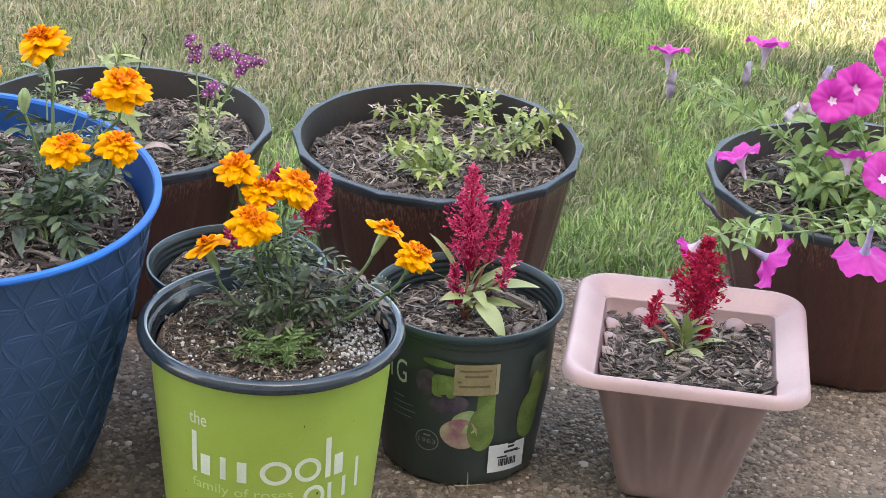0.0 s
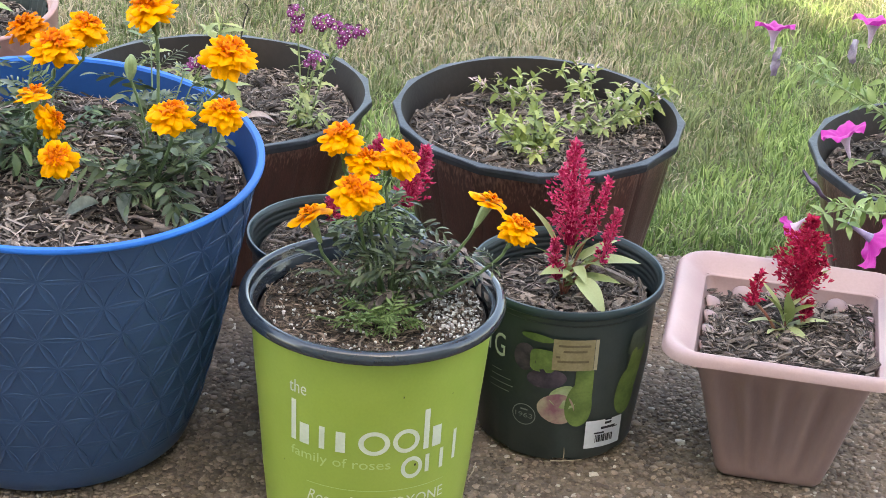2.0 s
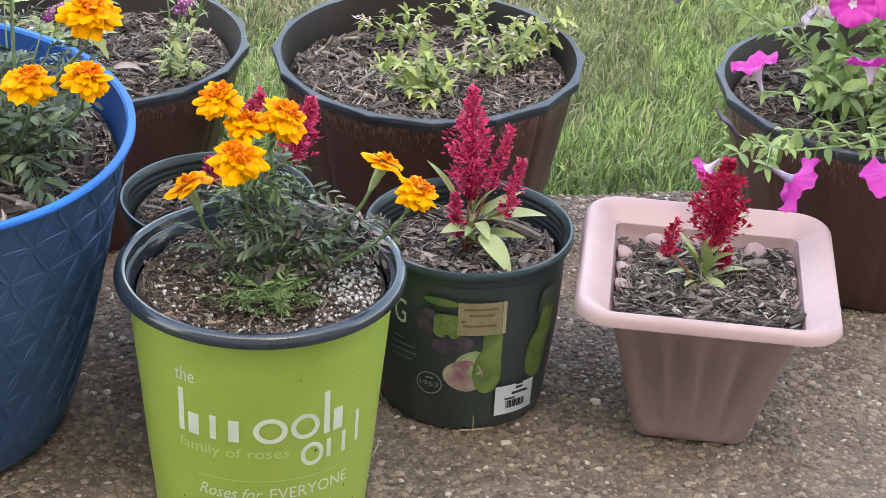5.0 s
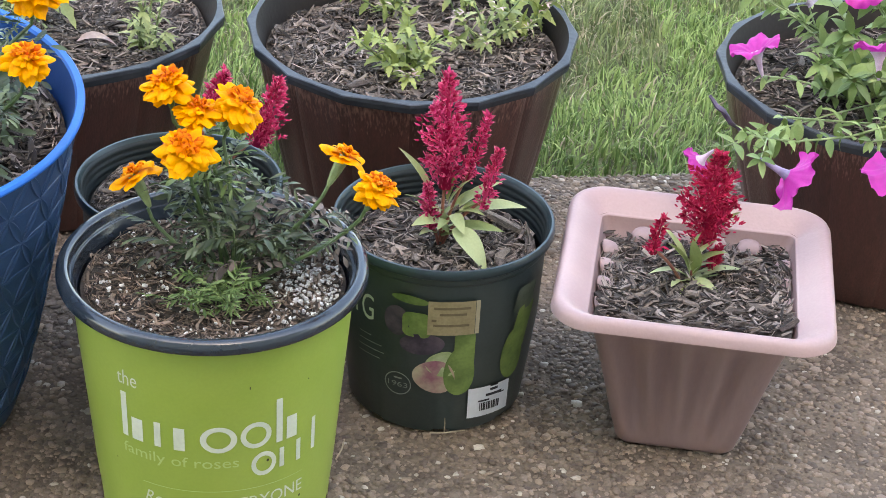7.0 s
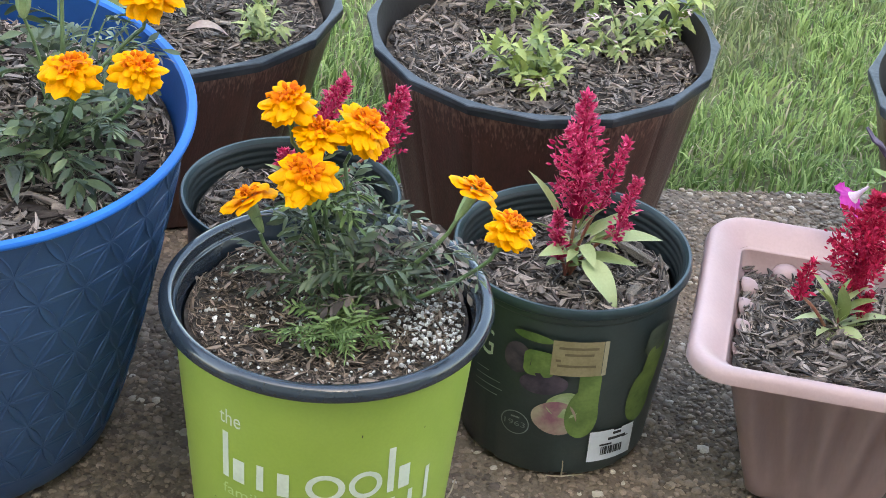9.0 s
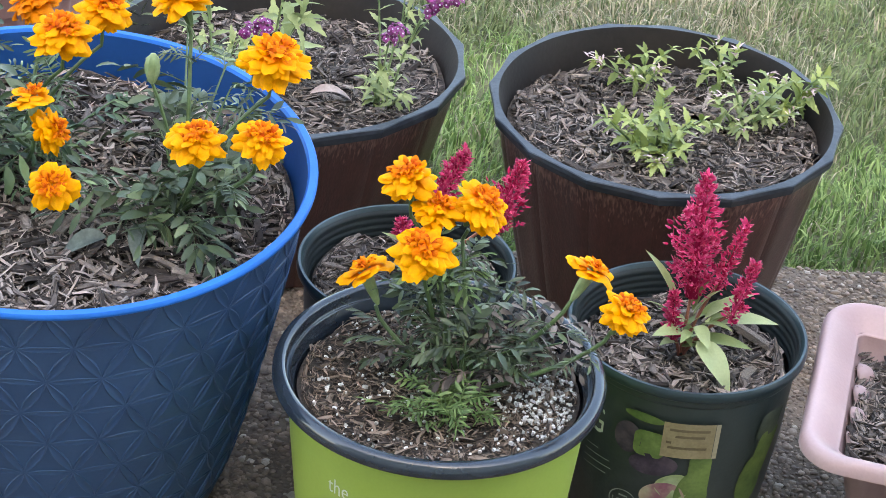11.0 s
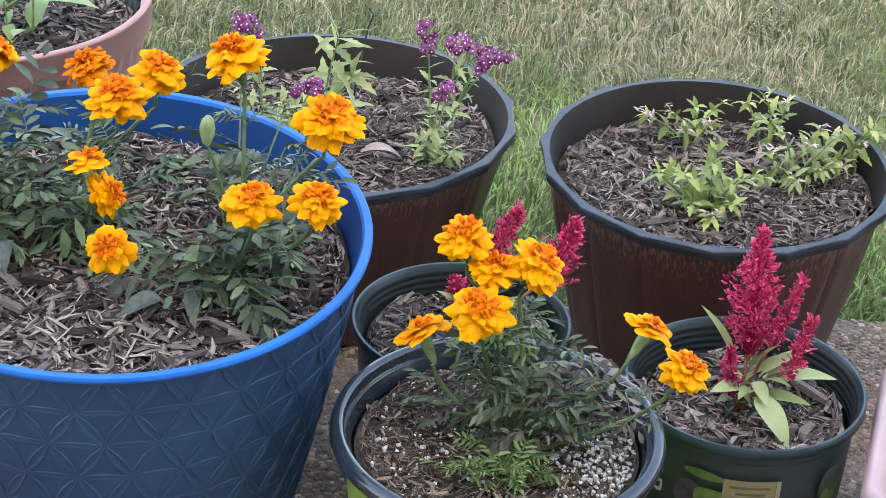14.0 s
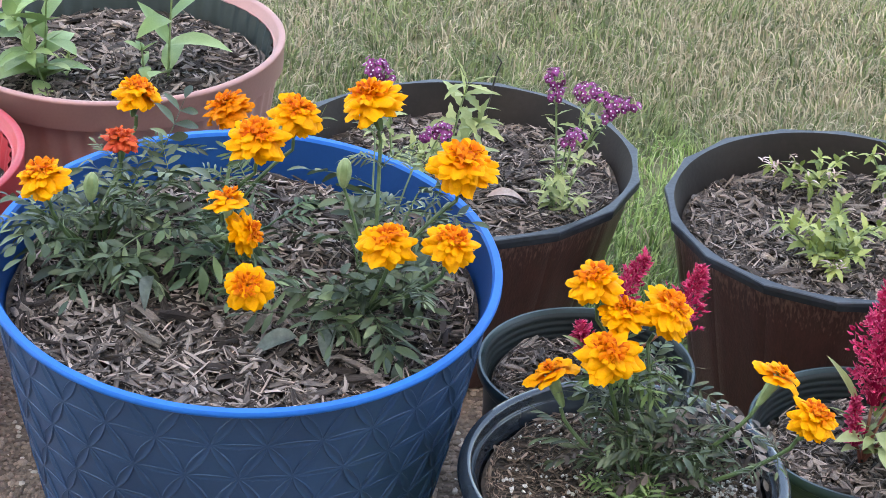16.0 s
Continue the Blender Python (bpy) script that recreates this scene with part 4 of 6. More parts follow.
VIOLET = material("withered_violet", (0.11, 0.075, 0.16), (0.46, 0.41, 0.50), 60, 0.6, 0.0005, 500, low=0.35, high=0.7)
DUSK = material("dusky_tube", (0.20, 0.15, 0.28), (0.36, 0.30, 0.44), 60, 0.5, 0, 500)
DARK_VIOLET = material("shrunken_violet", (0.045, 0.030, 0.060), (0.12, 0.085, 0.15), 60, 0.6, 0.0003, 500)
CREAM = material("withered_white", (0.42, 0.42, 0.40), (0.62, 0.63, 0.58), 90, 0.7, 0.0003, 600)
PURPLE = material("verbena_floret", (0.115, 0.008, 0.070), (0.285, 0.036, 0.205), 200, 0.5, 0, 900, "island", 0.6, 0.1, translucent=0.15)
WHITE_EYE = material("floret_eye", (0.55, 0.45, 0.6), (0.7, 0.6, 0.72), 200, 0.5)


def along(normal, place, spin=0.0, scale=1.0):
    """A pose whose z runs along normal."""
    q = Vector(normal).normalized().to_track_quat("Z", "Y")
    return Matrix.Translation(place) @ q.to_matrix().to_4x4() @ pose(0, 0, 0, 0, 0, spin) @ Matrix.Scale(scale, 4)


def blade(length, width, droop=0.3, fold=0.25, stations=5, peak=0.4, tooth=0.0, blunt=0.02):
    """A leaf along +x from the origin, folded along its midrib and drooping; flat side up (+z)."""
    verts, faces, uvs = [], [], []
    for k in range(stations):
        s = k / (stations - 1)
        w = width * 0.5 * (math.sin(math.pi * min(1, s ** (math.log(0.5) / math.log(peak)))) ** 0.85 if 0 < s < 1 else blunt if s else 0.06)
        if tooth and 0 < k < stations - 1:
            w *= 1 + tooth * (1 if k % 2 else -1)
        bend = droop * s
        x, z = length * s * math.cos(bend * 0.7), -length * s * math.sin(bend * 0.7)
        lift = w * fold
        verts += [(x, -w, z + lift), (x, 0, z), (x, w, z + lift)]
        uvs += [(0, s), (0.5, s), (1, s)]
    for k in range(stations - 1):
        a = 3 * k
        faces += [(a, a + 3, a + 4, a + 1), (a + 1, a + 4, a + 5, a + 2)]
    return verts, faces, uvs


def heading(place, way, roll=0.0):
    """A pose whose x runs along way, with z as far up as it can be."""
    x = Vector(way).normalized()
    y = Vector((0, 0, 1)).cross(x)
    y = y.normalized() if y.length > 1e-3 else Vector((0, 1, 0))
    z = x.cross(y)
    m = Matrix((x, y, z)).transposed().to_4x4()
    return Matrix.Translation(place) @ m @ pose(0, 0, 0, roll)


def curve_between(a, b, rise=0.3, n=7):
    """Points from a to b that leave a upwards."""
    a, b = Vector(a), Vector(b)
    c = Vector((a.x * (1 - rise) + b.x * rise, a.y * (1 - rise) + b.y * rise, a.z + (b.z - a.z) * 0.62))
    return [(1 - s) ** 2 * a + 2 * s * (1 - s) * c + s * s * b for s in (i / (n - 1) for i in range(n))]


def fern_leaf(heap, place, way, length, rng, pairs=5, wide=0.3):
    """A feathery leaf: narrow leaflets in pairs along a drooping rib."""
    m = heading(place, way, rng.uniform(-35, 35))
    droop = rng.uniform(0.1, 0.7)
    rib = []
    for k in range(6):
        s = k / 5
        rib.append(m @ Vector((length * s * math.cos(droop * s), 0, -length * s * math.sin(droop * s))))
    v, f = tube(rib, 0.0007, 3, 0.4)
    heap.add(v, f)
    for k in range(pairs + 1):
        s = 0.22 + 0.72 * k / pairs
        p = m @ Vector((length * s * math.cos(droop * s), 0, -length * s * math.sin(droop * s)))
        size = length * rng.uniform(0.34, 0.46) * (1 - 0.35 * abs(s - 0.55) * 2)
        sides = (0,) if k == pairs else (-1, 1)
        for side in sides:
            v, f, uv = blade(size, size * wide * rng.uniform(0.8, 1.2), rng.uniform(0.1, 0.6), 0.3, 5, 0.55, 0, 0.3)
            turn = side * rng.uniform(48, 68)
            local = m.to_3x3().to_4x4() @ pose(0, 0, 0, 0, math.degrees(droop * s), turn) @ pose(0, 0, 0, rng.uniform(-30, 30))
            heap.add(v, f, Matrix.Translation(p) @ local, uv)


def petal(length, width, rng, ruffle=0.05, across=6, steps=6, curl=0.25):
    """A petal along +x: narrow at its foot, fan-shaped with a frilled, lobed tip that bends down."""
    verts, faces, uvs = [], [], []
    phase, lobe = rng.uniform(0, 6), rng.uniform(2.5, 4.5)
    bend = curl * rng.uniform(0.5, 1.6)
    side = rng.uniform(-0.10, 0.10)
    for k in range(steps + 1):
        s = k / steps
        w = width * 0.5 * (0.20 + 0.80 * math.sin(math.pi * 0.5 * min(1, s / 0.75)) ** 1.2)
        for j in range(across + 1):
            e = 2 * j / across - 1
            tip = 1 - 0.34 * abs(e) ** 3.2 * s ** 3 - 0.035 * s ** 4 * (1 + math.sin(lobe * e * 2.2 + phase))
            z = ruffle * length * s * s * math.sin(e * lobe + phase) + 0.10 * length * (1 - e * e) * s - bend * length * s ** 2.2
            verts.append((length * s * tip, e * w * (1 - 0.10 * s ** 4) + side * length * s * s, z))
            uvs.append((j / across, s))
    n = across + 1
    for k in range(steps):
        for j in range(across):
            faces.append((k * n + j, (k + 1) * n + j, (k + 1) * n + j + 1, k * n + j + 1))
    return verts, faces, uvs


def marigold_head(seed, size=0.0255, rust=False, half=False, outer=None):
    """A double marigold bloom, its face along +z: a skirt of broad hanging petals, shorter ones above, and a raised heart of crinkled orange florets."""
    rng = random.Random(seed)
    heap = Heap()
    if half:
        layers = ((6, 1.00, -4, 0.0010, 0.26), (6, 0.82, 10, 0.0036, 0.22), (5, 0.55, 26, 0.0060, 0.2))
    else:
        layers = ((11, 0.98, -34, -0.0012, 0.20), (13, 1.08, -19, 0.0010, 0.20), (13, 1.00, -7, 0.0030, 0.20), (12, 0.82, 5, 0.0050, 0.22), (11, 0.62, 18, 0.0068, 0.22))
    for count, reach, rise, z, curl in layers:
        spread = rng.uniform(0, 360)
        for i in range(count):
            if rng.random() < 0.08:
                continue
            L = size * reach * rng.uniform(0.82, 1.16)
            v, f, uv = petal(L, L * (rng.uniform(0.75, 0.95) if half else rng.uniform(0.46, 0.62)), rng, rng.uniform(0.02, 0.06), curl=curl)
            turn = spread + 360 * (i + rng.uniform(-0.36, 0.36)) / count
            heap.add(v, f, pose(0, 0, z + rng.uniform(-0.0012, 0.0012), 0, 0, turn) @ pose(0.002, 0, 0, rng.uniform(-16, 16), -(rise + rng.uniform(-11, 11))), uv)
    cut = len(heap.faces)
    for i in range(16 if half else 60):
        L = size * rng.uniform(0.22, 0.38)
        v, f, uv = petal(L, L * rng.uniform(0.45, 0.85), rng, 0.14, 3, 4, 0.5)
        r = 0.0108 * math.sqrt(rng.random()) * (0.7 if half else 1)
        a = rng.uniform(0, 360)
        heap.add(v, f, pose(r * math.cos(radians(a)), r * math.sin(radians(a)), 0.0095 - 30 * r * r, 0, 0, a + rng.uniform(-50, 50) + (180 if i % 4 == 0 else 0)) @ pose(0, 0, 0, rng.uniform(-50, 50), -rng.uniform(20, 80)), uv)
    # no bloom is quite round
    ax, ay = rng.uniform(0.90, 1.06), rng.uniform(0.90, 1.06)
    heap.verts = [Vector((p.x * ax, p.y * ay, p.z * 0.92)) for p in heap.verts]
    me = heap.mesh("marigold_bloom", [RUST if rust else outer or GOLD, RUST if rust else ORANGE], 180)
    for p in me.polygons[cut:]:
        p.material_index = 1
    return me


HEADS = [marigold_head(k) for k in range(9)]
HEAD_RUST = marigold_head(31, 0.022, True)
HEAD_AGED = marigold_head(52, 0.0255, outer=GOLD_AGED)
HEAD_HALF = marigold_head(44, 0.026, False, True)
v, f = lathe([(0.0016, -0.034), (0.0030, -0.030), (0.0046, -0.020), (0.0058, -0.008), (0.0066, 0.0015), (0.0060, 0.0035), (0.002, 0.001)], 14, lambda a, k, r, z: (r * (1 + 0.07 * math.cos(a * 6)), z))
CALYX_LONG = mesh_of("long_calyx", v, f, STEM_PALE)
v, f = lathe([(0.0014, -0.030), (0.0030, -0.027), (0.0044, -0.019), (0.0054, -0.009), (0.0062, 0.0010), (0.0066, 0.0025), (0.002, 0.001)], 12, lambda a, k, r, z: (r * (1 + 0.08 * math.cos(a * 6)), z))
CALYX = mesh_of("calyx", v, f, STEM)
v, f = lathe([(0.001, -0.016), (0.0034, -0.013), (0.0062, -0.004), (0.0067, 0.003), (0.0055, 0.009), (0.0022, 0.0135), (0.0004, 0.0145)], 14, lambda a, k, r, z: (r * (1 + 0.07 * math.cos(a * 7)), z))
BUD = mesh_of("marigold_bud", v, f, STEM_PALE)


def marigold(base, flowers, buds, label, leaf_mat, spots, seed, group, withered=()):
    """A marigold: stalks to its blooms and buds, and feathery leaves round branches that reach the spots (x, y, z, number of leaves)."""
    rng = random.Random(seed)
    plant = thing("marigold_plant", *base, label, "marigold", group)
    back = Matrix.Translation(-Vector(base))
    for k, (place, normal, scale, head) in enumerate(flowers):
        n = Vector(normal).normalized()
        foot = Vector(base) + Vector((rng.uniform(-0.02, 0.02), rng.uniform(-0.02, 0.02), 0))
        end = Vector(place) - n * (0.032 if head == HEAD_HALF else 0.028) * scale
        far = math.hypot(place[0] - base[0], place[1] - base[1]) > 0.085
        pts = curve_between(foot, end - n * 0.012, rng.uniform(0.72, 0.85) if far else rng.uniform(0.1, 0.4)) + [end]
        v, f = tube([back @ p for p in pts], 0.0022, 7, 0.8)
        part("stalk", mesh_of("stalk", v, f, STEM), plant)
        for i in range(5 if place[2] > base[2] + 0.13 else 2):
            s = rng.uniform(1.8, 5.2)
            p = pts[int(s)].lerp(pts[int(s) + 1], s % 1)
            a = rng.uniform(0, 2 * math.pi)
            sprigs = Heap()
            fern_leaf(sprigs, back @ p, (math.cos(a), math.sin(a), rng.uniform(0.2, 1.0)), rng.uniform(0.028, 0.048), rng, rng.choice((3, 4, 5)), rng.uniform(0.16, 0.28))
            part("leaf_sprig", sprigs.mesh("leaf_sprig", leaf_mat, 180), plant)
        bloom = part("bloom", head, plant, "", back @ along(n + Vector((rng.gauss(0, 0.10), rng.gauss(0, 0.10), 0)), place, rng.uniform(0, 360), scale * 0.94))
        part("calyx", CALYX_LONG if head == HEAD_HALF else CALYX, bloom)
    for place, normal in buds:
        n = Vector(normal).normalized()
        pts = curve_between(base, Vector(place) - n * 0.014, 0.2)
        v, f = tube([back @ p for p in pts], 0.0017, 6, 0.9)
        part("stalk", mesh_of("stalk", v, f, STEM), plant)
        part("bud", BUD, plant, "closed green bud", back @ along(n, place))
    low = base[2] + 0.060
    for x, y, z, count in spots:
        leaves = Heap()
        count = int(count * (0.44 if base[0] < -0.5 else 0.35 if base[0] < -0.2 else 0.34))
        tip = Vector((x, y, z))
        pts = curve_between(base, tip, rng.uniform(0.2, 0.6), 8)
        v, f = tube([back @ p for p in pts], 0.0017, 5, 0.5)
        part("branch", mesh_of("branch", v, f, STEM), plant)
        for i in range(count):
            s = rng.uniform(0.35, 1.0)
            k = min(int(s * 7), 6)
            p = pts[k].lerp(pts[k + 1], s * 7 - k)
            a = rng.uniform(0, 2 * math.pi)
            out = Vector((math.cos(a), math.sin(a), rng.uniform(-0.35, 0.75)))
            out += (tip - Vector(base)).normalized() * 0.5
            if base[0] < -0.2 and rng.random() < (0.6 if p.z < low else 0.35):
                fern_leaf(leaves, back @ p, out, rng.uniform(0.050, 0.080), rng, rng.choice((3, 4)), rng.uniform(0.28, 0.42))
            else:
                fern_leaf(leaves, back @ p, out, rng.uniform(0.030, 0.056), rng, rng.choice((4, 4, 5, 5)), rng.uniform(0.22, 0.36))
        part("foliage", leaves.mesh("foliage", leaf_mat, 180), plant)
    if leaf_mat == LEAF_TIRED:
        shoot = Heap()
        for _ in range(14):
            a = rng.uniform(0, 2 * math.pi)
            fern_leaf(shoot, (rng.gauss(-0.012, 0.010), rng.gauss(0.012, 0.010), rng.uniform(0.095, 0.125)), (math.cos(a), math.sin(a), rng.uniform(0.1, 1.0)), rng.uniform(0.026, 0.042), rng, 4, 0.30)
        part("fresh_shoot", shoot.mesh("fresh_shoot", LEAF_YOUNG, 180), plant, "brighter green young leaves")
    if withered:
        dead = Heap()
        for x, y, z in withered:
            for _ in range(3):
                a = rng.uniform(0, 2 * math.pi)
                fern_leaf(dead, back @ Vector((x, y, z)), (math.cos(a), math.sin(a), rng.uniform(-0.9, 0.2)), rng.uniform(0.030, 0.052), rng, 3, 0.36)
        part("withered_foliage", dead.mesh("withered_foliage", DRY_LEAF, 180), plant, "shrivelled grey-brown leaves")
    return plant


UP = lambda x=0.0, y=-0.5, z=1.0: (x, y * 0.34 + 0.06, z)
BLUE_GROUP = "marigolds in the blue planter"
marigold((-0.520, 0.200, 0.338),
         [((-0.544, 0.105, 0.471), UP(-0.1, -0.8), 0.98, HEADS[0]), ((-0.497, 0.28, 0.477), UP(0.1, -0.4), 0.95, HEADS[1]), ((-0.503, 0.232, 0.450), (0.05, 0.22, 1.0), 0.84, HEAD_RUST)],
         [((-0.513, 0.15, 0.440), (0.1, 0, 1))], "golden marigold with feathery leaves and one bud", LEAF_GREY,
         [(-0.56, 0.13, 0.425, 18), (-0.50, 0.19, 0.425, 18), (-0.455, 0.15, 0.40, 18), (-0.54, 0.24, 0.400, 12), (-0.465, 0.25, 0.435, 16), (-0.58, 0.16, 0.40, 12), (-0.47, 0.12, 0.375, 12), (-0.53, 0.12, 0.40, 14), (-0.48, 0.21, 0.43, 14), (-0.50, 0.10, 0.39, 12), (-0.45, 0.21, 0.42, 14)], 3, BLUE_GROUP)
marigold((-0.400, 0.225, 0.335),
         [((-0.41, 0.27, 0.472), UP(-0.2, -0.3), 0.98, HEAD_AGED), ((-0.369, 0.20, 0.476), UP(0.1, -1.0), 1.15, HEADS[3]), ((-0.340, 0.25, 0.481), UP(0.1, -0.4), 1.05, HEADS[4]),
          ((-0.387, 0.14, 0.440), UP(0, -0.1), 0.92, HEAD_HALF), ((-0.368, 0.13, 0.414), UP(0.9, -0.8, 0.3), 0.9, HEADS[8]), ((-0.354, 0.05, 0.406), (-0.1, -0.8, 0.6), 0.90, HEADS[6])],
         [], "golden marigold crowded with six full blooms", LEAF_DARK,
         [(-0.43, 0.20, 0.38, 14), (-0.37, 0.22, 0.37, 14), (-0.34, 0.30, 0.36, 12), (-0.42, 0.33, 0.36, 12), (-0.36, 0.13, 0.36, 12), (-0.46, 0.31, 0.36, 10), (-0.42, 0.12, 0.36, 12), (-0.39, 0.17, 0.38, 10)], 4, BLUE_GROUP)
marigold((-0.260, 0.150, 0.325),
         [((-0.266, 0.21, 0.518), UP(-0.2, -0.5), 1.20, HEADS[5]), ((-0.176, 0.153, 0.488), UP(0.15, -0.9), 1.22, HEADS[0]), ((-0.236, 0.06, 0.454), UP(0, -1.3), 0.96, HEADS[2]), ((-0.180, 0.06, 0.457), UP(0.2, -0.9), 1.0, HEADS[4])],
         [((-0.283, 0.149, 0.472), (0.05, 0, 1))], "golden marigold with dense dark foliage and a tall bud", LEAF_GREY,
         [(-0.30, 0.10, 0.37, 18), (-0.25, 0.08, 0.37, 20), (-0.21, 0.10, 0.38, 18), (-0.19, 0.16, 0.38, 16), (-0.28, 0.17, 0.40, 16), (-0.24, 0.22, 0.40, 14), (-0.32, 0.08, 0.36, 12), (-0.24, 0.07, 0.36, 12), (-0.20, 0.25, 0.41, 22), (-0.27, 0.30, 0.435, 22), (-0.22, 0.20, 0.43, 14), (-0.23, 0.27, 0.42, 16)], 5, BLUE_GROUP, ((-0.21, 0.22, 0.40), (-0.24, 0.10, 0.33), (-0.20, 0.13, 0.36), (-0.30, 0.09, 0.34)))
marigold((0.0, 0.022, 0.248),
         [((-0.056, 0.05, 0.436), UP(-0.1, -0.3), 0.98, HEADS[1]), ((-0.041, 0.0, 0.395), UP(-0.1, -1.0), 1.10, HEADS[3]), ((-0.030, 0.035, 0.415), UP(0.1, -0.3), 0.90, HEADS[5]), ((0.008, 0.04, 0.418), UP(0.4, -0.5), 1.02, HEADS[0]),
          ((-0.088, 0.031, 0.350), (-0.35, 0.15, 1.0), 1.0, HEAD_HALF), ((0.100, 0.0, 0.383), (0.45, 0.10, 0.9), 0.95, HEAD_HALF), ((0.126, -0.050, 0.379), (0.40, -0.15, 1.0), 0.92, HEADS[6])],
         [], "golden marigold with dark feathery leaves in a lime pot", LEAF_TIRED,
         [(-0.04, 0.03, 0.33, 22), (0.0, -0.02, 0.32, 24), (0.04, 0.03, 0.34, 22), (0.05, -0.01, 0.31, 16), (-0.03, 0.07, 0.32, 16), (0.03, 0.07, 0.33, 16), (0.085, 0.015, 0.30, 14), (-0.06, 0.0, 0.29, 12), (0.0, 0.06, 0.355, 14)], 6, "marigolds", ((0.07, 0.06, 0.300), (0.080, 0.045, 0.295), (0.06, 0.065, 0.305), (0.02, 0.0, 0.31), (0.09, 0.03, 0.30), (0.03, -0.02, 0.29), (0.050, 0.070, 0.300), (-0.05, 0.01, 0.29), (0.075, 0.0, 0.30), (0.045, 0.03, 0.31), (0.03, 0.045, 0.32), (0.01, -0.015, 0.285)))
# the fresh tuft at the foot of that plant
tuft_rng = random.Random(8)
tuft = thing("marigold_seedling", -0.024, -0.040, 0.250, "small fresh green feathery marigold seedling", "marigold", "marigolds")
for shoot in range(6):
    tuft_leaves = Heap()
    sx, sy = tuft_rng.gauss(0, 0.020), tuft_rng.gauss(0, 0.009)
    for i in range(8):
        a = tuft_rng.uniform(0, 2 * math.pi)
        fern_leaf(tuft_leaves, (sx + tuft_rng.gauss(0, 0.008), sy + tuft_rng.gauss(0, 0.006), tuft_rng.uniform(0, 0.02)), (math.cos(a), math.sin(a), tuft_rng.uniform(0.2, 1.3)), tuft_rng.uniform(0.020, 0.036), tuft_rng, 5, 0.22)
    part("shoot", tuft_leaves.mesh("tuft", LEAF_YOUNG, 180), tuft)


def plume(bottom, top, radius, rng, dense=1.0, side=0):
    """A celosia plume: many small pointed bracts on a cone that tapers to its tip, with lesser spikes on its sides."""
    heap = Heap()

    def spike(a, b, r, count):
        a, b = Vector(a), Vector(b)
        axis = (b - a).normalized()
        u = axis.orthogonal().normalized()
        w = axis.cross(u)
        for _ in range(count):
            s = rng.random() ** 0.85
            ang = rng.uniform(0, 2 * math.pi)
            lump = 1 + 1.5 * noise.noise((2.2 * math.cos(ang), 2.2 * math.sin(ang) + 9 * s, 5 * s + 40 * r))
            rr = r * (math.sin(math.pi * min(1, 0.09 + s * 0.91)) ** 0.6 * (1 - s) ** 0.35 + 0.06) * rng.uniform(0.3, 1.0) * lump
            out = u * math.cos(ang) + w * math.sin(ang)
            p = a.lerp(b, s) + out * rr
            L = rng.uniform(0.0035, 0.0090)
            v, f, uv = blade(L, L * rng.uniform(0.30, 0.55), rng.uniform(-0.4, 0.4), 0.5, 4, 0.40)
            heap.add(v, f, heading(p, out * rng.uniform(0.3, 1.4) + axis * rng.uniform(-0.1, 1.2), rng.uniform(0, 360)), uv)
        v, f = tube([a, a.lerp(b, 0.5), b], r * 0.35, 6, 0.1)
        heap.add(v, f)

    bottom, top = Vector(bottom), Vector(top)
    h = (top - bottom).length
    spike(bottom, top, radius, int(1250 * dense))
    for k in range(side):
        s = 0.05 + 0.6 * k / max(1, side)
        a = 2.4 * k + rng.uniform(-0.4, 0.4)
        out = Vector((math.cos(a), math.sin(a) * 0.8, 0))
        p = bottom.lerp(top, s)
        spike(p, p + out * radius * rng.uniform(0.8, 1.35) + Vector((0, 0, h * rng.uniform(0.12, 0.28))), radius * 0.30, int(110 * dense))
    return heap


def leaf_part(plant, base, tip, width, mat, droop=0.5, roll=0.0, name="leaf"):
    """One broad leaf of a plant, from base to tip, in the plant's own space."""
    base, tip = Vector(base), Vector(tip)
    L = (tip - base).length
    v, f, uv = blade(L, width, droop, 0.35, 9, 0.42)
    end = Vector(v[-2])
    m = heading((0, 0, 0), tip - base, roll)
    fixed = heading((0, 0, 0), end).inverted()
    return part(name, mesh_of(name, v, f, mat, 180, uv), plant, "", Matrix.Translation(base) @ m @ fixed)


def celosia(base, plumes, leaves, mat, label, seed, stray=8):
    rng = random.Random(seed)
    plant = thing("celosia_plant", *base, label, "celosia", "celosias")
    back = Matrix.Translation(-Vector(base))
    for bottom, top, radius, side, dense in plumes:
        bottom, top = back @ Vector(bottom), back @ Vector(top)
        v, f = tube(curve_between((0, 0, -0.004), bottom + (top - bottom) * 0.15, 0.3), 0.0019, 7, 0.8)
        part("stem", mesh_of("celosia_stem", v, f, STEM_RED), plant)
        part("plume", plume(bottom, top, radius, rng, dense, side).mesh("plume", mat, 180), plant)
    for a, b, w in leaves:
        leaf_part(plant, back @ Vector(a), back @ Vector(b), w, LEAF_RED, rng.uniform(0.3, 0.9), rng.uniform(-25, 25))
    for _ in range(stray):
        a = rng.uniform(0, 2 * math.pi)
        z = rng.uniform(0.01, 0.045)
        L = rng.uniform(0.016, 0.032)
        leaf_part(plant, (0, 0, z), (L * math.cos(a), L * math.sin(a), z + L * rng.uniform(0.1, 0.8)), L * 0.3, LEAF_RED, rng.uniform(0.3, 0.9), rng.uniform(-30, 30))
    return plant


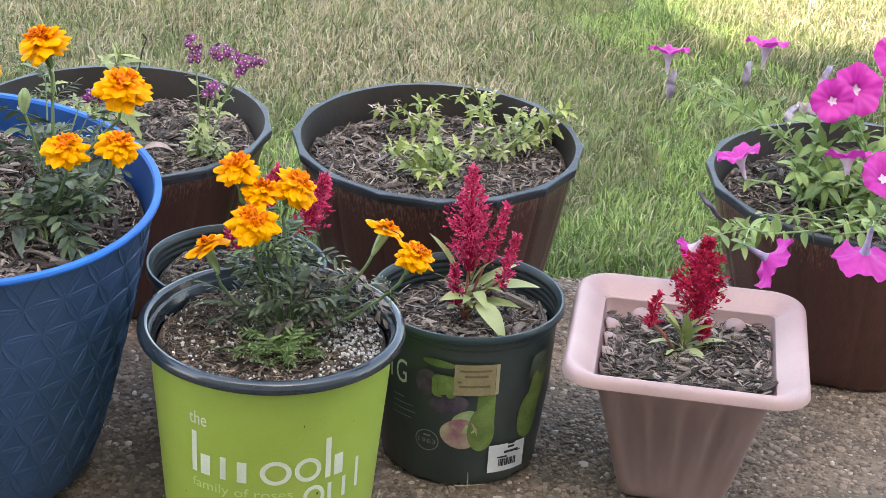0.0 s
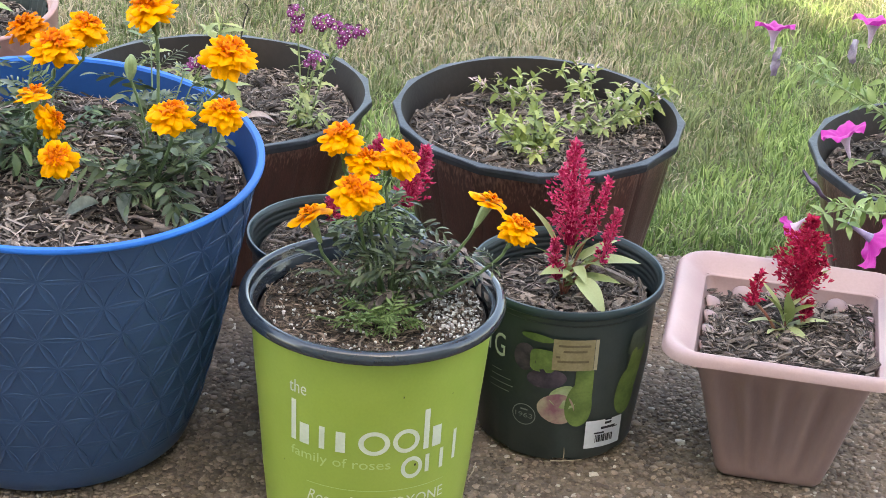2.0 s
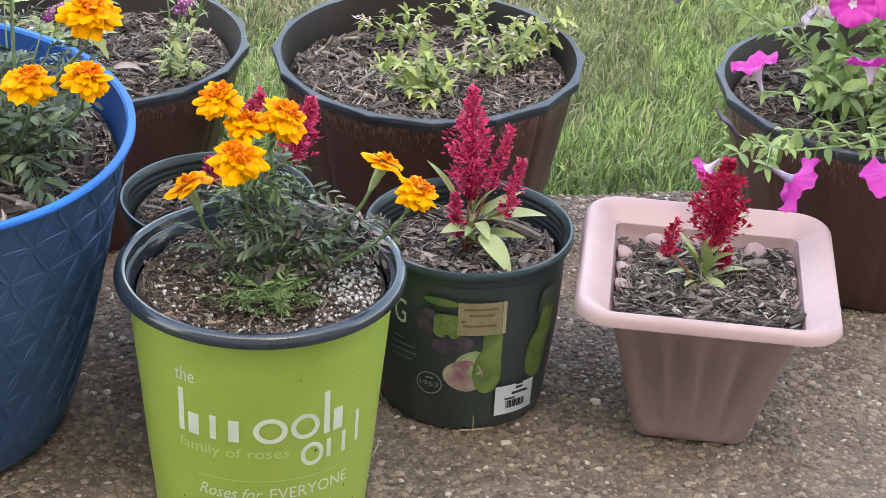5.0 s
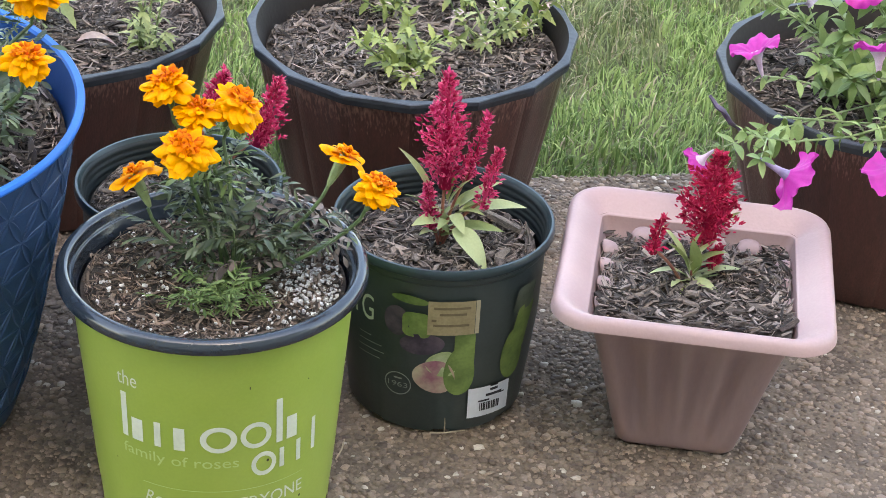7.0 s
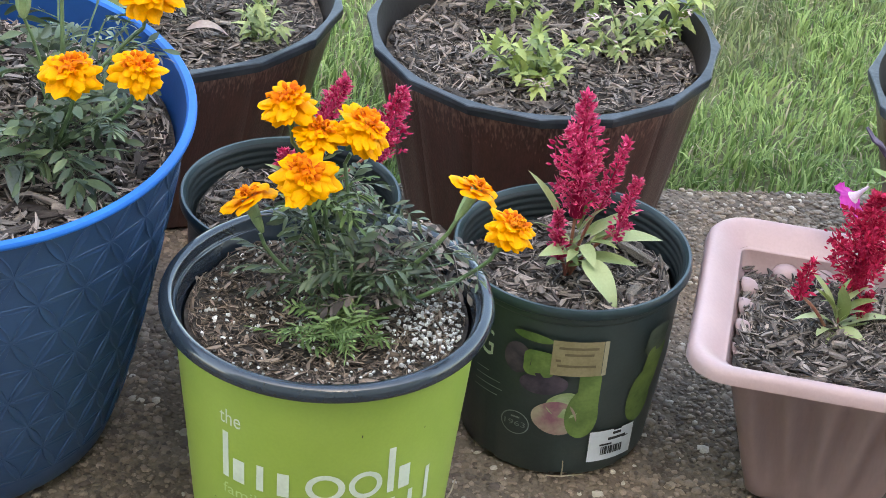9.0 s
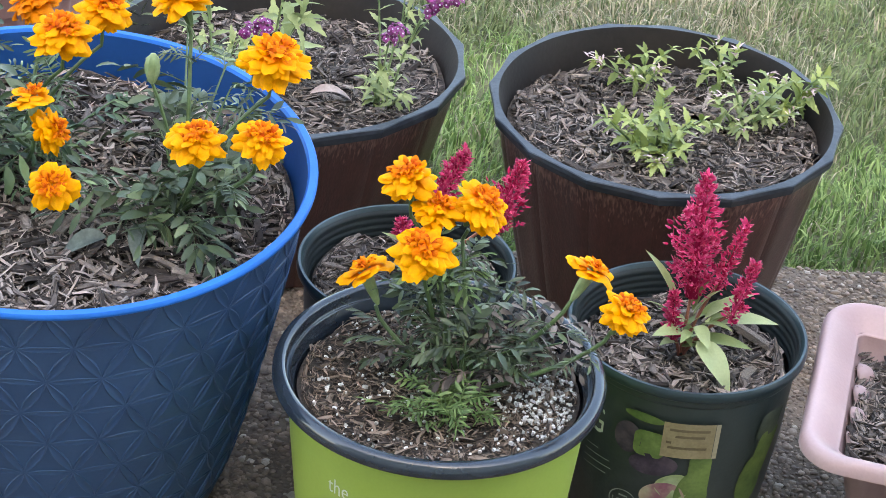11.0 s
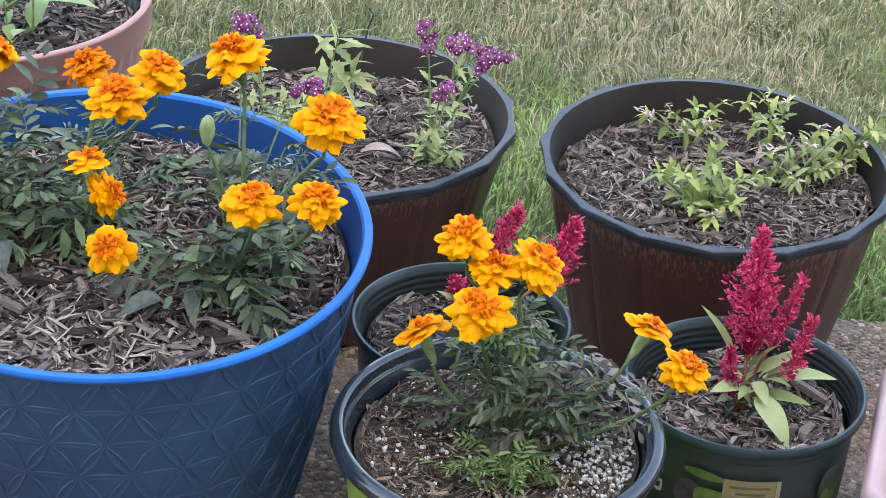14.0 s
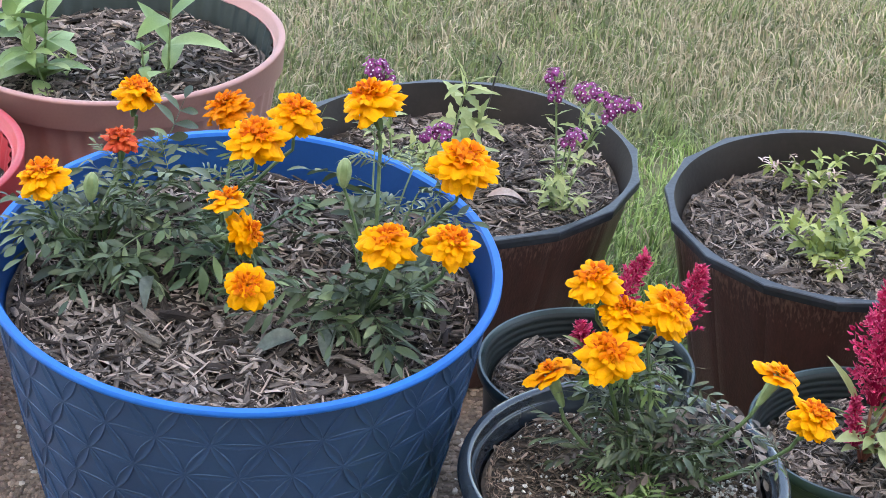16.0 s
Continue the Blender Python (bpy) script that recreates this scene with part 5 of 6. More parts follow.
celosia((0.222, 0.184, 0.176),
        [((0.226, 0.190, 0.243), (0.226, 0.210, 0.366), 0.0205, 8, 0.70), ((0.248, 0.190, 0.251), (0.268, 0.200, 0.322), 0.0058, 0, 0.22), ((0.262, 0.172, 0.228), (0.277, 0.170, 0.297), 0.0065, 0, 0.26), ((0.210, 0.172, 0.205), (0.205, 0.175, 0.256), 0.006, 0, 0.25)],
        [((0.232, 0.160, 0.212), (0.262, 0.118, 0.182), 0.024), ((0.240, 0.180, 0.222), (0.313, 0.185, 0.220), 0.016), ((0.212, 0.186, 0.235), (0.176, 0.200, 0.287), 0.012), ((0.235, 0.178, 0.218), (0.262, 0.150, 0.232), 0.013),
         ((0.218, 0.176, 0.212), (0.186, 0.150, 0.222), 0.015), ((0.226, 0.172, 0.215), (0.212, 0.140, 0.222), 0.010), ((0.228, 0.182, 0.225), (0.252, 0.182, 0.258), 0.013), ((0.234, 0.178, 0.205), (0.286, 0.160, 0.206), 0.014), ((0.216, 0.182, 0.215), (0.180, 0.170, 0.248), 0.012),
         ((0.240, 0.182, 0.225), (0.288, 0.196, 0.246), 0.013), ((0.236, 0.186, 0.226), (0.276, 0.205, 0.232), 0.012), ((0.232, 0.172, 0.222), (0.240, 0.140, 0.216), 0.014), ((0.228, 0.186, 0.230), (0.240, 0.190, 0.262), 0.010), ((0.216, 0.178, 0.196), (0.196, 0.158, 0.206), 0.012), ((0.240, 0.180, 0.216), (0.270, 0.176, 0.236), 0.010)], CRIMSON, "crimson plumed celosia in a black nursery pot", 21, 14)
celosia((0.474, 0.112, 0.154),
        [((0.494, 0.130, 0.205), (0.499, 0.138, 0.306), 0.0245, 10, 0.85), ((0.430, 0.105, 0.208), (0.438, 0.104, 0.252), 0.0062, 0, 0.16), ((0.500, 0.120, 0.178), (0.505, 0.120, 0.203), 0.005, 0, 0.14)],
        [((0.474, 0.112, 0.175), (0.428, 0.100, 0.188), 0.014), ((0.474, 0.110, 0.180), (0.446, 0.108, 0.220), 0.012), ((0.476, 0.110, 0.172), (0.525, 0.125, 0.168), 0.014), ((0.478, 0.108, 0.172), (0.500, 0.085, 0.172), 0.012),
         ((0.474, 0.106, 0.172), (0.458, 0.078, 0.170), 0.013), ((0.480, 0.118, 0.190), (0.484, 0.118, 0.225), 0.013), ((0.478, 0.11, 0.18), (0.50, 0.105, 0.195), 0.012), ((0.505, 0.125, 0.220), (0.522, 0.115, 0.250), 0.012), ((0.476, 0.112, 0.176), (0.440, 0.118, 0.236), 0.015), ((0.478, 0.110, 0.180), (0.470, 0.100, 0.228), 0.016), ((0.480, 0.110, 0.174), (0.540, 0.118, 0.176), 0.017), ((0.474, 0.106, 0.172), (0.448, 0.082, 0.182), 0.016), ((0.482, 0.112, 0.186), (0.512, 0.108, 0.206), 0.015)], SCARLET, "small scarlet celosia with yellow-green leaves in a square pot", 22, 5)
celosia((-0.030, 0.275, 0.180),
        [((0.034, 0.280, 0.248), (0.061, 0.300, 0.318), 0.015, 2, 0.6), ((-0.022, 0.288, 0.275), (0.003, 0.300, 0.328), 0.010, 0, 0.4), ((-0.050, 0.268, 0.230), (-0.057, 0.270, 0.262), 0.007, 0, 0.2)],
        [((-0.035, 0.27, 0.20), (-0.075, 0.255, 0.255), 0.018), ((-0.03, 0.27, 0.21), (-0.06, 0.25, 0.23), 0.016), ((-0.02, 0.27, 0.22), (0.01, 0.26, 0.25), 0.014)], CRIMSON, "crimson celosia half hidden behind a marigold", 23, 6)


def petunia_face(seed):
    """A five-lobed trumpet mouth with a ruffled edge, its face along +z."""
    rng = random.Random(seed)
    n, rings = 60, 6
    verts, faces = [], []
    for k in range(rings + 1):
        s = k / rings
        for i in range(n):
            a = 2 * math.pi * i / n
            lobe = 1 - 0.10 * s * (1 - abs(math.cos(a * 2.5))) ** 2 - 0.02 * s * math.cos(a * 15 + seed)
            r = (0.0035 + 0.0285 * s ** 1.05) * lobe
            z = -0.017 * (1 - s) ** 1.6 + 0.004 * s * s * math.sin(a * 5 + seed) * s + 0.0018 * s * s * math.sin(a * 13 + seed * 2) - 0.005 * s ** 3 + 0.0008 * abs(math.cos(a * 2.5)) * s
            verts.append((r * math.cos(a), r * math.sin(a), z))
    for k in range(rings):
        for i in range(n):
            j = (i + 1) % n
            faces.append((k * n + i, k * n + j, (k + 1) * n + j, (k + 1) * n + i))
    return mesh_of("petunia_mouth", verts, faces, MAGENTA, 180)


FACES = [petunia_face(k) for k in range(4)]
v, f = lathe([(0.0014, -0.045), (0.0024, -0.040), (0.0034, -0.030), (0.0050, -0.022), (0.0078, -0.0155), (0.0112, -0.0112), (0.0095, -0.0118), (0.002, -0.02)], 16)
TRUMPET = mesh_of("petunia_tube", v, f, MAGENTA_TUBE)
v, f = lathe([(0.0014, -0.045), (0.0022, -0.040), (0.0028, -0.030), (0.0036, -0.022), (0.0050, -0.0160), (0.0072, -0.0125), (0.0060, -0.0128), (0.002, -0.02)], 16)
TRUMPET_DARK = mesh_of("petunia_dark_tube", v, f, DUSK)
v, f = lathe([(0.0006, 0.0), (0.0040, 0.0006), (0.0060, 0.0018)], 20, lambda a, k, r, z: (r * (1 + 0.25 * math.cos(a * 5) * (k == 2)), z - 0.0145))
THROAT = mesh_of("petunia_throat", v, f, MAGENTA_TUBE)


def wilted(plant, a, b, mat, width=0.006):
    """A spent, twisted flower from a to b."""
    a, b = Vector(a), Vector(b)
    n = 8
    pts = [a.lerp(b, i / (n - 1)) + Vector((0.0015 * math.sin(i * 2.1), 0.0015 * math.cos(i * 1.7), 0)) for i in range(n)]
    v, f = tube(pts, width * 0.5, 8, 1.3)
    m = len(v) // n
    # folds run along it, and it narrows to both ends
    v = [p.lerp(pts[i // m], 0.30 * (1 + math.sin((i % m) * 2.4 + 0.5 * (i // m))) + 0.38 * (1 - math.sin(math.pi * (0.12 + 0.80 * (i // m) / (n - 1))))) for i, p in enumerate(v)]
    part("spent_flower", mesh_of("spent_flower", v, f, mat, 60), plant)


def leafy_stem(leaves, wood, pts, rng, size, wide, step=0.014, tooth=0.0, lift=0.4, thick=0.0016, start=0.0, stations=6):
    """A stem with leaves in opposite pairs, growing smaller to a tuft at the tip."""
    pts = [Vector(p) for p in pts]
    v, f = tube(pts, thick, 5, 0.6)
    part("stem", mesh_of("leafy_stem", v, f, STEM_PALE), wood)
    total = sum((b - a).length for a, b in zip(pts, pts[1:]))
    d, flip = start, rng.uniform(0, 3)
    while d < total + step * 0.5:
        left, k = min(d, total * 0.999), 0
        while left > (pts[k + 1] - pts[k]).length and k < len(pts) - 2:
            left -= (pts[k + 1] - pts[k]).length
            k += 1
        p = pts[k].lerp(pts[k + 1], min(1, left / max(1e-6, (pts[k + 1] - pts[k]).length)))
        axis = (pts[k + 1] - pts[k]).normalized()
        u = axis.orthogonal().normalized()
        w = axis.cross(u)
        last = d > total - step
        for j in range(4 if last else 2):
            a = flip + math.pi * j + (math.pi / 2 * (j > 1)) + rng.uniform(-0.4, 0.4)
            out = (u * math.cos(a) + w * math.sin(a)) + axis * (1.0 if last else lift) * rng.uniform(0.6, 1.3)
            L = size * rng.uniform(0.7, 1.15) * (0.75 if last else 1)
            v, f, uv = blade(L, L * wide * rng.uniform(0.85, 1.15), rng.uniform(0.0, 0.9), 0.3, stations, 0.42, tooth)
            leaves.add(v, f, heading(p, out, rng.uniform(-25, 25)), uv)
        flip += 1.57
        d += step * rng.uniform(0.8, 1.2)


def petunia():
    base = Vector((0.80, 0.45, 0.214))
    rng = random.Random(61)
    plant = thing("petunia_plant", *base, "sprawling magenta petunia with open, wilting and hanging trumpets", "petunia")
    back = Matrix.Translation(-base)
    leaves, wood = Heap(), plant
    blooms = [((0.532, 0.515, 0.412), (0.05, 0.25, 1.0), 0.86), ((0.681, 0.560, 0.408), (0.10, 0.2, 1.0), 0.95), ((0.591, 0.353, 0.330), (-0.35, 0.2, 1.0), 0.92), ((0.734, 0.420, 0.372), (-0.3, -1.0, 0.45), 0.92),
              ((0.776, 0.440, 0.381), (0.1, -1.0, 0.5), 1.12), ((0.737, 0.350, 0.330), (0.05, 0.5, 1.0), 0.95), ((0.775, 0.300, 0.318), (0.1, -0.7, 0.8), 1.05), ((0.581, 0.120, 0.280), (0.85, -0.22, -0.47), 1.10),
              ((0.693, 0.140, 0.269), (-0.05, 0.12, -0.95), 1.2), ((0.499, 0.215, 0.252), (-0.55, 0.25, -0.75), 0.62), ((0.845, 0.50, 0.405), (0.1, -0.8, 0.6), 1.0)]
    for k, (place, normal, scale) in enumerate(blooms):
        n = Vector(normal).normalized()
        foot = Vector(place) - n * 0.044 * scale
        mouth = part("flower", FACES[k % 4], plant, "", back @ along(n, place, rng.uniform(0, 360), scale))
        part("tube", TRUMPET_DARK if place[1] < 0.21 else TRUMPET, mouth)
        part("throat", THROAT, mouth)
        if place[1] < 0.21:
            root = Vector((foot.x + 0.05, 0.25, 0.262))
            pts = [base + Vector((-0.02, -0.10, 0.01)), Vector((foot.x + 0.08, 0.29, 0.268)), root, root.lerp(foot, 0.5) + Vector((0, 0, 0.012)), foot]
        else:
            pts = curve_between(base + Vector((rng.uniform(-0.08, 0.06), rng.uniform(-0.06, 0.08), 0)), foot, 0.45)
        leafy_stem(leaves, wood, [back @ Vector(p) for p in pts], rng, rng.uniform(0.018, 0.028), 0.38, 0.030, 0, 0.5, 0.0014, 0.03)
    for tip in ((0.69, 0.40, 0.28), (0.72, 0.36, 0.275), (0.60, 0.52, 0.335), (0.72, 0.50, 0.325), (0.77, 0.40, 0.295), (0.81, 0.36, 0.29), (0.85, 0.42, 0.32), (0.75, 0.30, 0.27),
                (0.80, 0.54, 0.34), (0.76, 0.48, 0.34), (0.73, 0.44, 0.30), (0.63, 0.58, 0.33)):
        leafy_stem(leaves, wood, [back @ p for p in curve_between(base + Vector((rng.uniform(-0.1, 0.05), rng.uniform(-0.08, 0.08), 0)), tip, 0.4)], rng, rng.uniform(0.028, 0.042) * (0.7 if tip[0] < 0.66 else 1.0), 0.46, 0.015, 0, 0.8, 0.0018, 0.01)
    for tail in (((0.74, 0.25, 0.282), (0.676, 0.242, 0.268), (0.614, 0.235, 0.267), (0.565, 0.22, 0.281), (0.548, 0.215, 0.290)), ((0.79, 0.24, 0.285), (0.74, 0.235, 0.27), (0.69, 0.225, 0.27))):
        leafy_stem(leaves, wood, [back @ Vector(p) for p in (base + Vector((0, -0.08, 0.01)), *tail)], rng, 0.023, 0.42, 0.013, 0, 0.3, 0.0018, 0.10)
    part("foliage", leaves.mesh("petunia_foliage", LEAF_FRESH, 180), plant)
    m = lambda p: back @ Vector(p)
    wilted(plant, m((0.540, 0.503, 0.382)), m((0.535, 0.503, 0.343)), VIOLET, 0.012)
    wilted(plant, m((0.655, 0.55, 0.345)), m((0.657, 0.55, 0.378)), VIOLET, 0.012)
    wilted(plant, m((0.700, 0.45, 0.355)), m((0.682, 0.45, 0.332)), VIOLET, 0.012)
    wilted(plant, m((0.697, 0.45, 0.356)), m((0.720, 0.45, 0.345)), CREAM, 0.015)
    wilted(plant, m((0.722, 0.45, 0.370)), m((0.735, 0.45, 0.408)), VIOLET, 0.012)
    wilted(plant, m((0.551, 0.235, 0.279)), m((0.511, 0.240, 0.321)), DARK_VIOLET, 0.006)


petunia()


def floret_cluster(rng, radius, count):
    """A flat-topped head of small five-petalled florets with pale eyes."""
    heap = Heap()
    eyes = []
    for _ in range(count):
        a, s = rng.uniform(0, 2 * math.pi), math.sqrt(rng.random())
        out = Vector((s * math.cos(a), s * math.sin(a), 1.2 - 0.6 * s)).normalized()
        p = Vector((radius * s * math.cos(a), radius * s * math.sin(a), radius * 0.5 * (1 - s * s) + rng.uniform(-0.003, 0.003)))
        m = along(out + Vector((rng.gauss(0, 0.3), rng.gauss(0, 0.3), 0)), p, rng.uniform(0, 72))
        for j in range(5):
            v, f, uv = blade(0.0048, 0.0042, 0.3, 0.15, 4, 0.6)
            heap.add(v, f, m @ pose(0, 0, 0, 0, 0, 72 * j), uv)
        eyes.append(m)
    n = len(heap.faces)
    for m in eyes:
        heap.add([(0.0011 * math.cos(k * 1.0472), 0.0011 * math.sin(k * 1.0472), 0.0005) for k in range(6)], [(0, 1, 2, 3, 4, 5)], m)
    me = heap.mesh("floret_cluster", [PURPLE, WHITE_EYE], 180)
    for p in me.polygons[n:]:
        p.material_index = 1
    return me


def herb(base, stems, mat, stem_mat, label, category, group, seed, size, wide, tooth=0.25, step=0.014, clusters=(), dry=0, lift=0.5, name="herb_plant"):
    rng = random.Random(seed)
    plant = thing(name, *base, label, category, group)
    back = Matrix.Translation(-Vector(base))
    leaves, wood = Heap(), plant
    tips = list(stems)
    for tip in tips:
        foot = Vector(base) + Vector((rng.uniform(-0.01, 0.01), rng.uniform(-0.01, 0.01), -0.003))
        leafy_stem(leaves, wood, [back @ p for p in curve_between(foot, tip, rng.uniform(0.2, 0.6))], rng, size, wide, step, tooth, lift, 0.0017, 0.012, 9 if tooth else 6)
    for place, radius, count in clusters:
        foot = min(tips, key=lambda t: (Vector(t) - Vector(place)).length)
        v, f = tube([back @ p for p in curve_between(Vector(base).lerp(Vector(foot), 0.7), place, 0.4)], 0.0011, 5, 0.8)
        part("stem", mesh_of("flower_stem", v, f, stem_mat), plant)
        part("flower_head", floret_cluster(rng, radius, count), plant, "", back @ along((rng.gauss(0, 0.3), -0.5, 1), place))
    if dry:
        for _ in range(dry):
            heap = Heap()
            tip = Vector(rng.choice(tips))
            for _ in range(7):
                v, f, uv = blade(rng.uniform(0.006, 0.013), 0.0028, 0.5, 0.3, 4)
                heap.add(v, f, heading(back @ tip + Vector((rng.gauss(0, 0.004), rng.gauss(0, 0.004), rng.uniform(-0.004, 0.008))), (rng.gauss(0, 1), rng.gauss(0, 1), rng.uniform(0, 1))), uv)
            part("withered_flower", heap.mesh("withered_flower", DRY, 180), plant)
    part("foliage", leaves.mesh("herb_leaves", mat, 180), plant)
    return plant


# purple verbena in the left barrel
herb((-0.083, 0.615, 0.207), [(-0.094, 0.60, 0.352), (-0.060, 0.58, 0.345), (-0.045, 0.585, 0.335), (-0.10, 0.56, 0.27), (-0.06, 0.55, 0.26), (-0.085, 0.54, 0.29)], LEAF_SAGE, STEM_PALE,
     "upright verbena with purple flower heads in a barrel planter", "verbena", "verbenas", 71, 0.022, 0.30,
     clusters=(((-0.097, 0.60, 0.382), 0.013, 22), ((-0.094, 0.60, 0.362), 0.012, 14), ((-0.063, 0.58, 0.376), 0.014, 22), ((-0.045, 0.575, 0.372), 0.011, 14), ((-0.028, 0.57, 0.366), 0.013, 20), ((-0.011, 0.565, 0.369), 0.011, 12), ((-0.037, 0.57, 0.352), 0.010, 9), ((-0.070, 0.525, 0.346), 0.012, 18), ((-0.078, 0.525, 0.337), 0.009, 10)), name="verbena_plant")
herb((-0.265, 0.61, 0.209), [(-0.285, 0.60, 0.352), (-0.225, 0.56, 0.30), (-0.25, 0.55, 0.31), (-0.30, 0.58, 0.31), (-0.27, 0.54, 0.29), (-0.24, 0.58, 0.29)], LEAF_SAGE, STEM_PALE,
     "bushy verbena with purple heads beside a blue planter", "verbena", "verbenas", 72, 0.025, 0.30,
     clusters=(((-0.299, 0.60, 0.380), 0.015, 26), ((-0.285, 0.60, 0.370), 0.010, 12), ((-0.217, 0.56, 0.325), 0.013, 20), ((-0.235, 0.555, 0.322), 0.009, 10)), name="verbena_plant")
herb((-0.215, 0.70, 0.203), [(-0.195, 0.63, 0.352), (-0.18, 0.64, 0.300)], LEAF_SAGE, STEM_PALE,
     "young verbena with broad toothed leaves", "verbena", "verbenas", 73, 0.056, 0.27, 0.22, 0.028, name="verbena_plant")
# young plants in the middle barrel
GROUP_C = "young plants in the barrel"
herb((0.222, 0.500, 0.222), [(0.216, 0.47, 0.300), (0.160, 0.475, 0.282), (0.185, 0.46, 0.290), (0.250, 0.465, 0.290), (0.195, 0.45, 0.262), (0.238, 0.45, 0.262), (0.268, 0.49, 0.280), (0.178, 0.50, 0.274), (0.22, 0.49, 0.308), (0.215, 0.44, 0.250)], LEAF_LIME, STEM_PALE,
     "bushy lime-green young plant with narrow leaves", "plant", GROUP_C, 81, 0.024, 0.40, 0.22, 0.013, dry=2)
herb((0.328, 0.590, 0.218), [(0.335, 0.56, 0.285), (0.290, 0.55, 0.275), (0.365, 0.565, 0.292), (0.350, 0.54, 0.262), (0.305, 0.58, 0.290), (0.320, 0.53, 0.252), (0.285, 0.53, 0.255), (0.375, 0.55, 0.262)], LEAF_SAGE, STEM_PALE,
     "dull green young plant with withered flowers", "plant", GROUP_C, 82, 0.024, 0.38, 0.2, 0.018, dry=6)
herb((0.225, 0.680, 0.214), [(0.190, 0.65, 0.272), (0.165, 0.66, 0.262), (0.220, 0.66, 0.275), (0.250, 0.66, 0.282), (0.235, 0.64, 0.262), (0.205, 0.62, 0.262)], LEAF_LIME, STEM_PALE,
     "small sparse plant with withered pinkish flowers", "plant", GROUP_C, 83, 0.021, 0.36, 0.15, 0.018, dry=7)
herb((0.315, 0.690, 0.212), [(0.298, 0.65, 0.296), (0.325, 0.66, 0.282), (0.278, 0.66, 0.286), (0.305, 0.64, 0.268)], LEAF_LIME, STEM_PALE,
     "upright young plant with star-shaped leaf tufts", "plant", GROUP_C, 84, 0.026, 0.36, 0.2, 0.022, dry=3)
herb((0.380, 0.625, 0.215), [(0.352, 0.59, 0.288), (0.410, 0.59, 0.292), (0.400, 0.58, 0.270), (0.372, 0.57, 0.262), (0.420, 0.60, 0.284), (0.345, 0.60, 0.272)], LEAF_LIME, STEM_PALE,
     "leaning young plant reaching over a planter rim", "plant", GROUP_C, 85, 0.028, 0.38, 0.2, 0.019, dry=3)
# weeds in the grass between the salmon planter and a barrel
herb((-0.400, 0.800, LAWN_Z), [(-0.425, 0.79, 0.20), (-0.405, 0.77, 0.255), (-0.385, 0.78, 0.225), (-0.370, 0.80, 0.17), (-0.435, 0.80, 0.14), (-0.395, 0.75, 0.16)], LEAF_WEED, STEM_PALE,
     "tall olive-green weed growing in the lawn", "weed", "", 95, 0.040, 0.16, 0, 0.022, lift=1.1, name="weed")
# broad-leaved plants in the salmon planter
herb((-0.563, 0.775, 0.272), [(-0.555, 0.745, 0.43)], LEAF_BROAD, STEM_PALE, "tall zinnia stem with broad pale leaves", "zinnia", "zinnias", 91, 0.075, 0.36, 0, 0.036, lift=0.7, name="zinnia_plant")
herb((-0.715, 0.735, 0.272), [(-0.70, 0.71, 0.40), (-0.74, 0.70, 0.37), (-0.72, 0.69, 0.33), (-0.76, 0.72, 0.39)], LEAF_BROAD, STEM_PALE, "leafy zinnia clump with pale oval leaves", "zinnia", "zinnias", 92, 0.060, 0.46, 0, 0.028, lift=0.6, name="zinnia_plant")
herb((-0.612, 0.782, 0.272), [(-0.605, 0.775, 0.315)], LEAF_BROAD, STEM_PALE, "small zinnia seedling with oval leaves", "zinnia", "zinnias", 93, 0.034, 0.5, 0, 0.02, name="zinnia_plant")
herb((-0.695, 0.760, 0.272), [(-0.69, 0.755, 0.302), (-0.70, 0.75, 0.295)], LEAF_LIME, STEM_PALE, "tiny toothed green seedling in mulch", "seedling", "", 94, 0.020, 0.4, 0.2, 0.012, name="seedling")


# ---- small loose things ----
def twig(points, radius, label, mat):
    base = Vector(points[0])
    v, f = tube([Vector(p) - base for p in points], radius, 6, 0.6)
    ob = new("dry_twig", mesh_of("dry_twig", v, f, mat))
    ob.matrix_basis = Matrix.Translation(base)
    tagged(ob, label, "twig")


PALE_STRAW = material("pale_straw", (0.30, 0.23, 0.15), (0.46, 0.38, 0.27), 80, 0.7, 0.0002, 500)
DARK_TWIG = material("dark_twig", (0.012, 0.010, 0.009), (0.03, 0.024, 0.02), 80, 0.7, 0.0002, 500)
twig([(-0.332, -0.013, 0.003), (-0.318, -0.004, 0.005), (-0.302, 0.000, 0.004), (-0.286, 0.012, 0.005), (-0.272, 0.022, 0.003)], 0.0011, "thin dry twig lying on the patio", PALE_STRAW)
twig([(0.208, 0.090, 0.003), (0.222, 0.0875, 0.004), (0.246, 0.0920, 0.003)], 0.0009, "pale straw lying against a nursery pot", PALE_STRAW)
twig([(0.2235, 0.0905, 0.003), (0.2240, 0.0915, 0.012), (0.2236, 0.0925, 0.020)], 0.0008, "short upright straw at a pot foot", PALE_STRAW)
twig([(0.105, 0.05, 0.003), (0.112, 0.062, 0.006), (0.116, 0.072, 0.012)], 0.0010, "bent straw beside a lime pot", PALE_STRAW)


def dry_leaf(place, length, width, turn, tilt, label, mat):
    v, f, uv = blade(length, width, 0.9, 0.8, 9, 0.45)
    ob = new("dry_leaf", mesh_of("dry_leaf", v, f, mat, 180, uv))
    ob.matrix_basis = pose(*place, tilt, -12, turn)
    tagged(ob, label, "leaf")


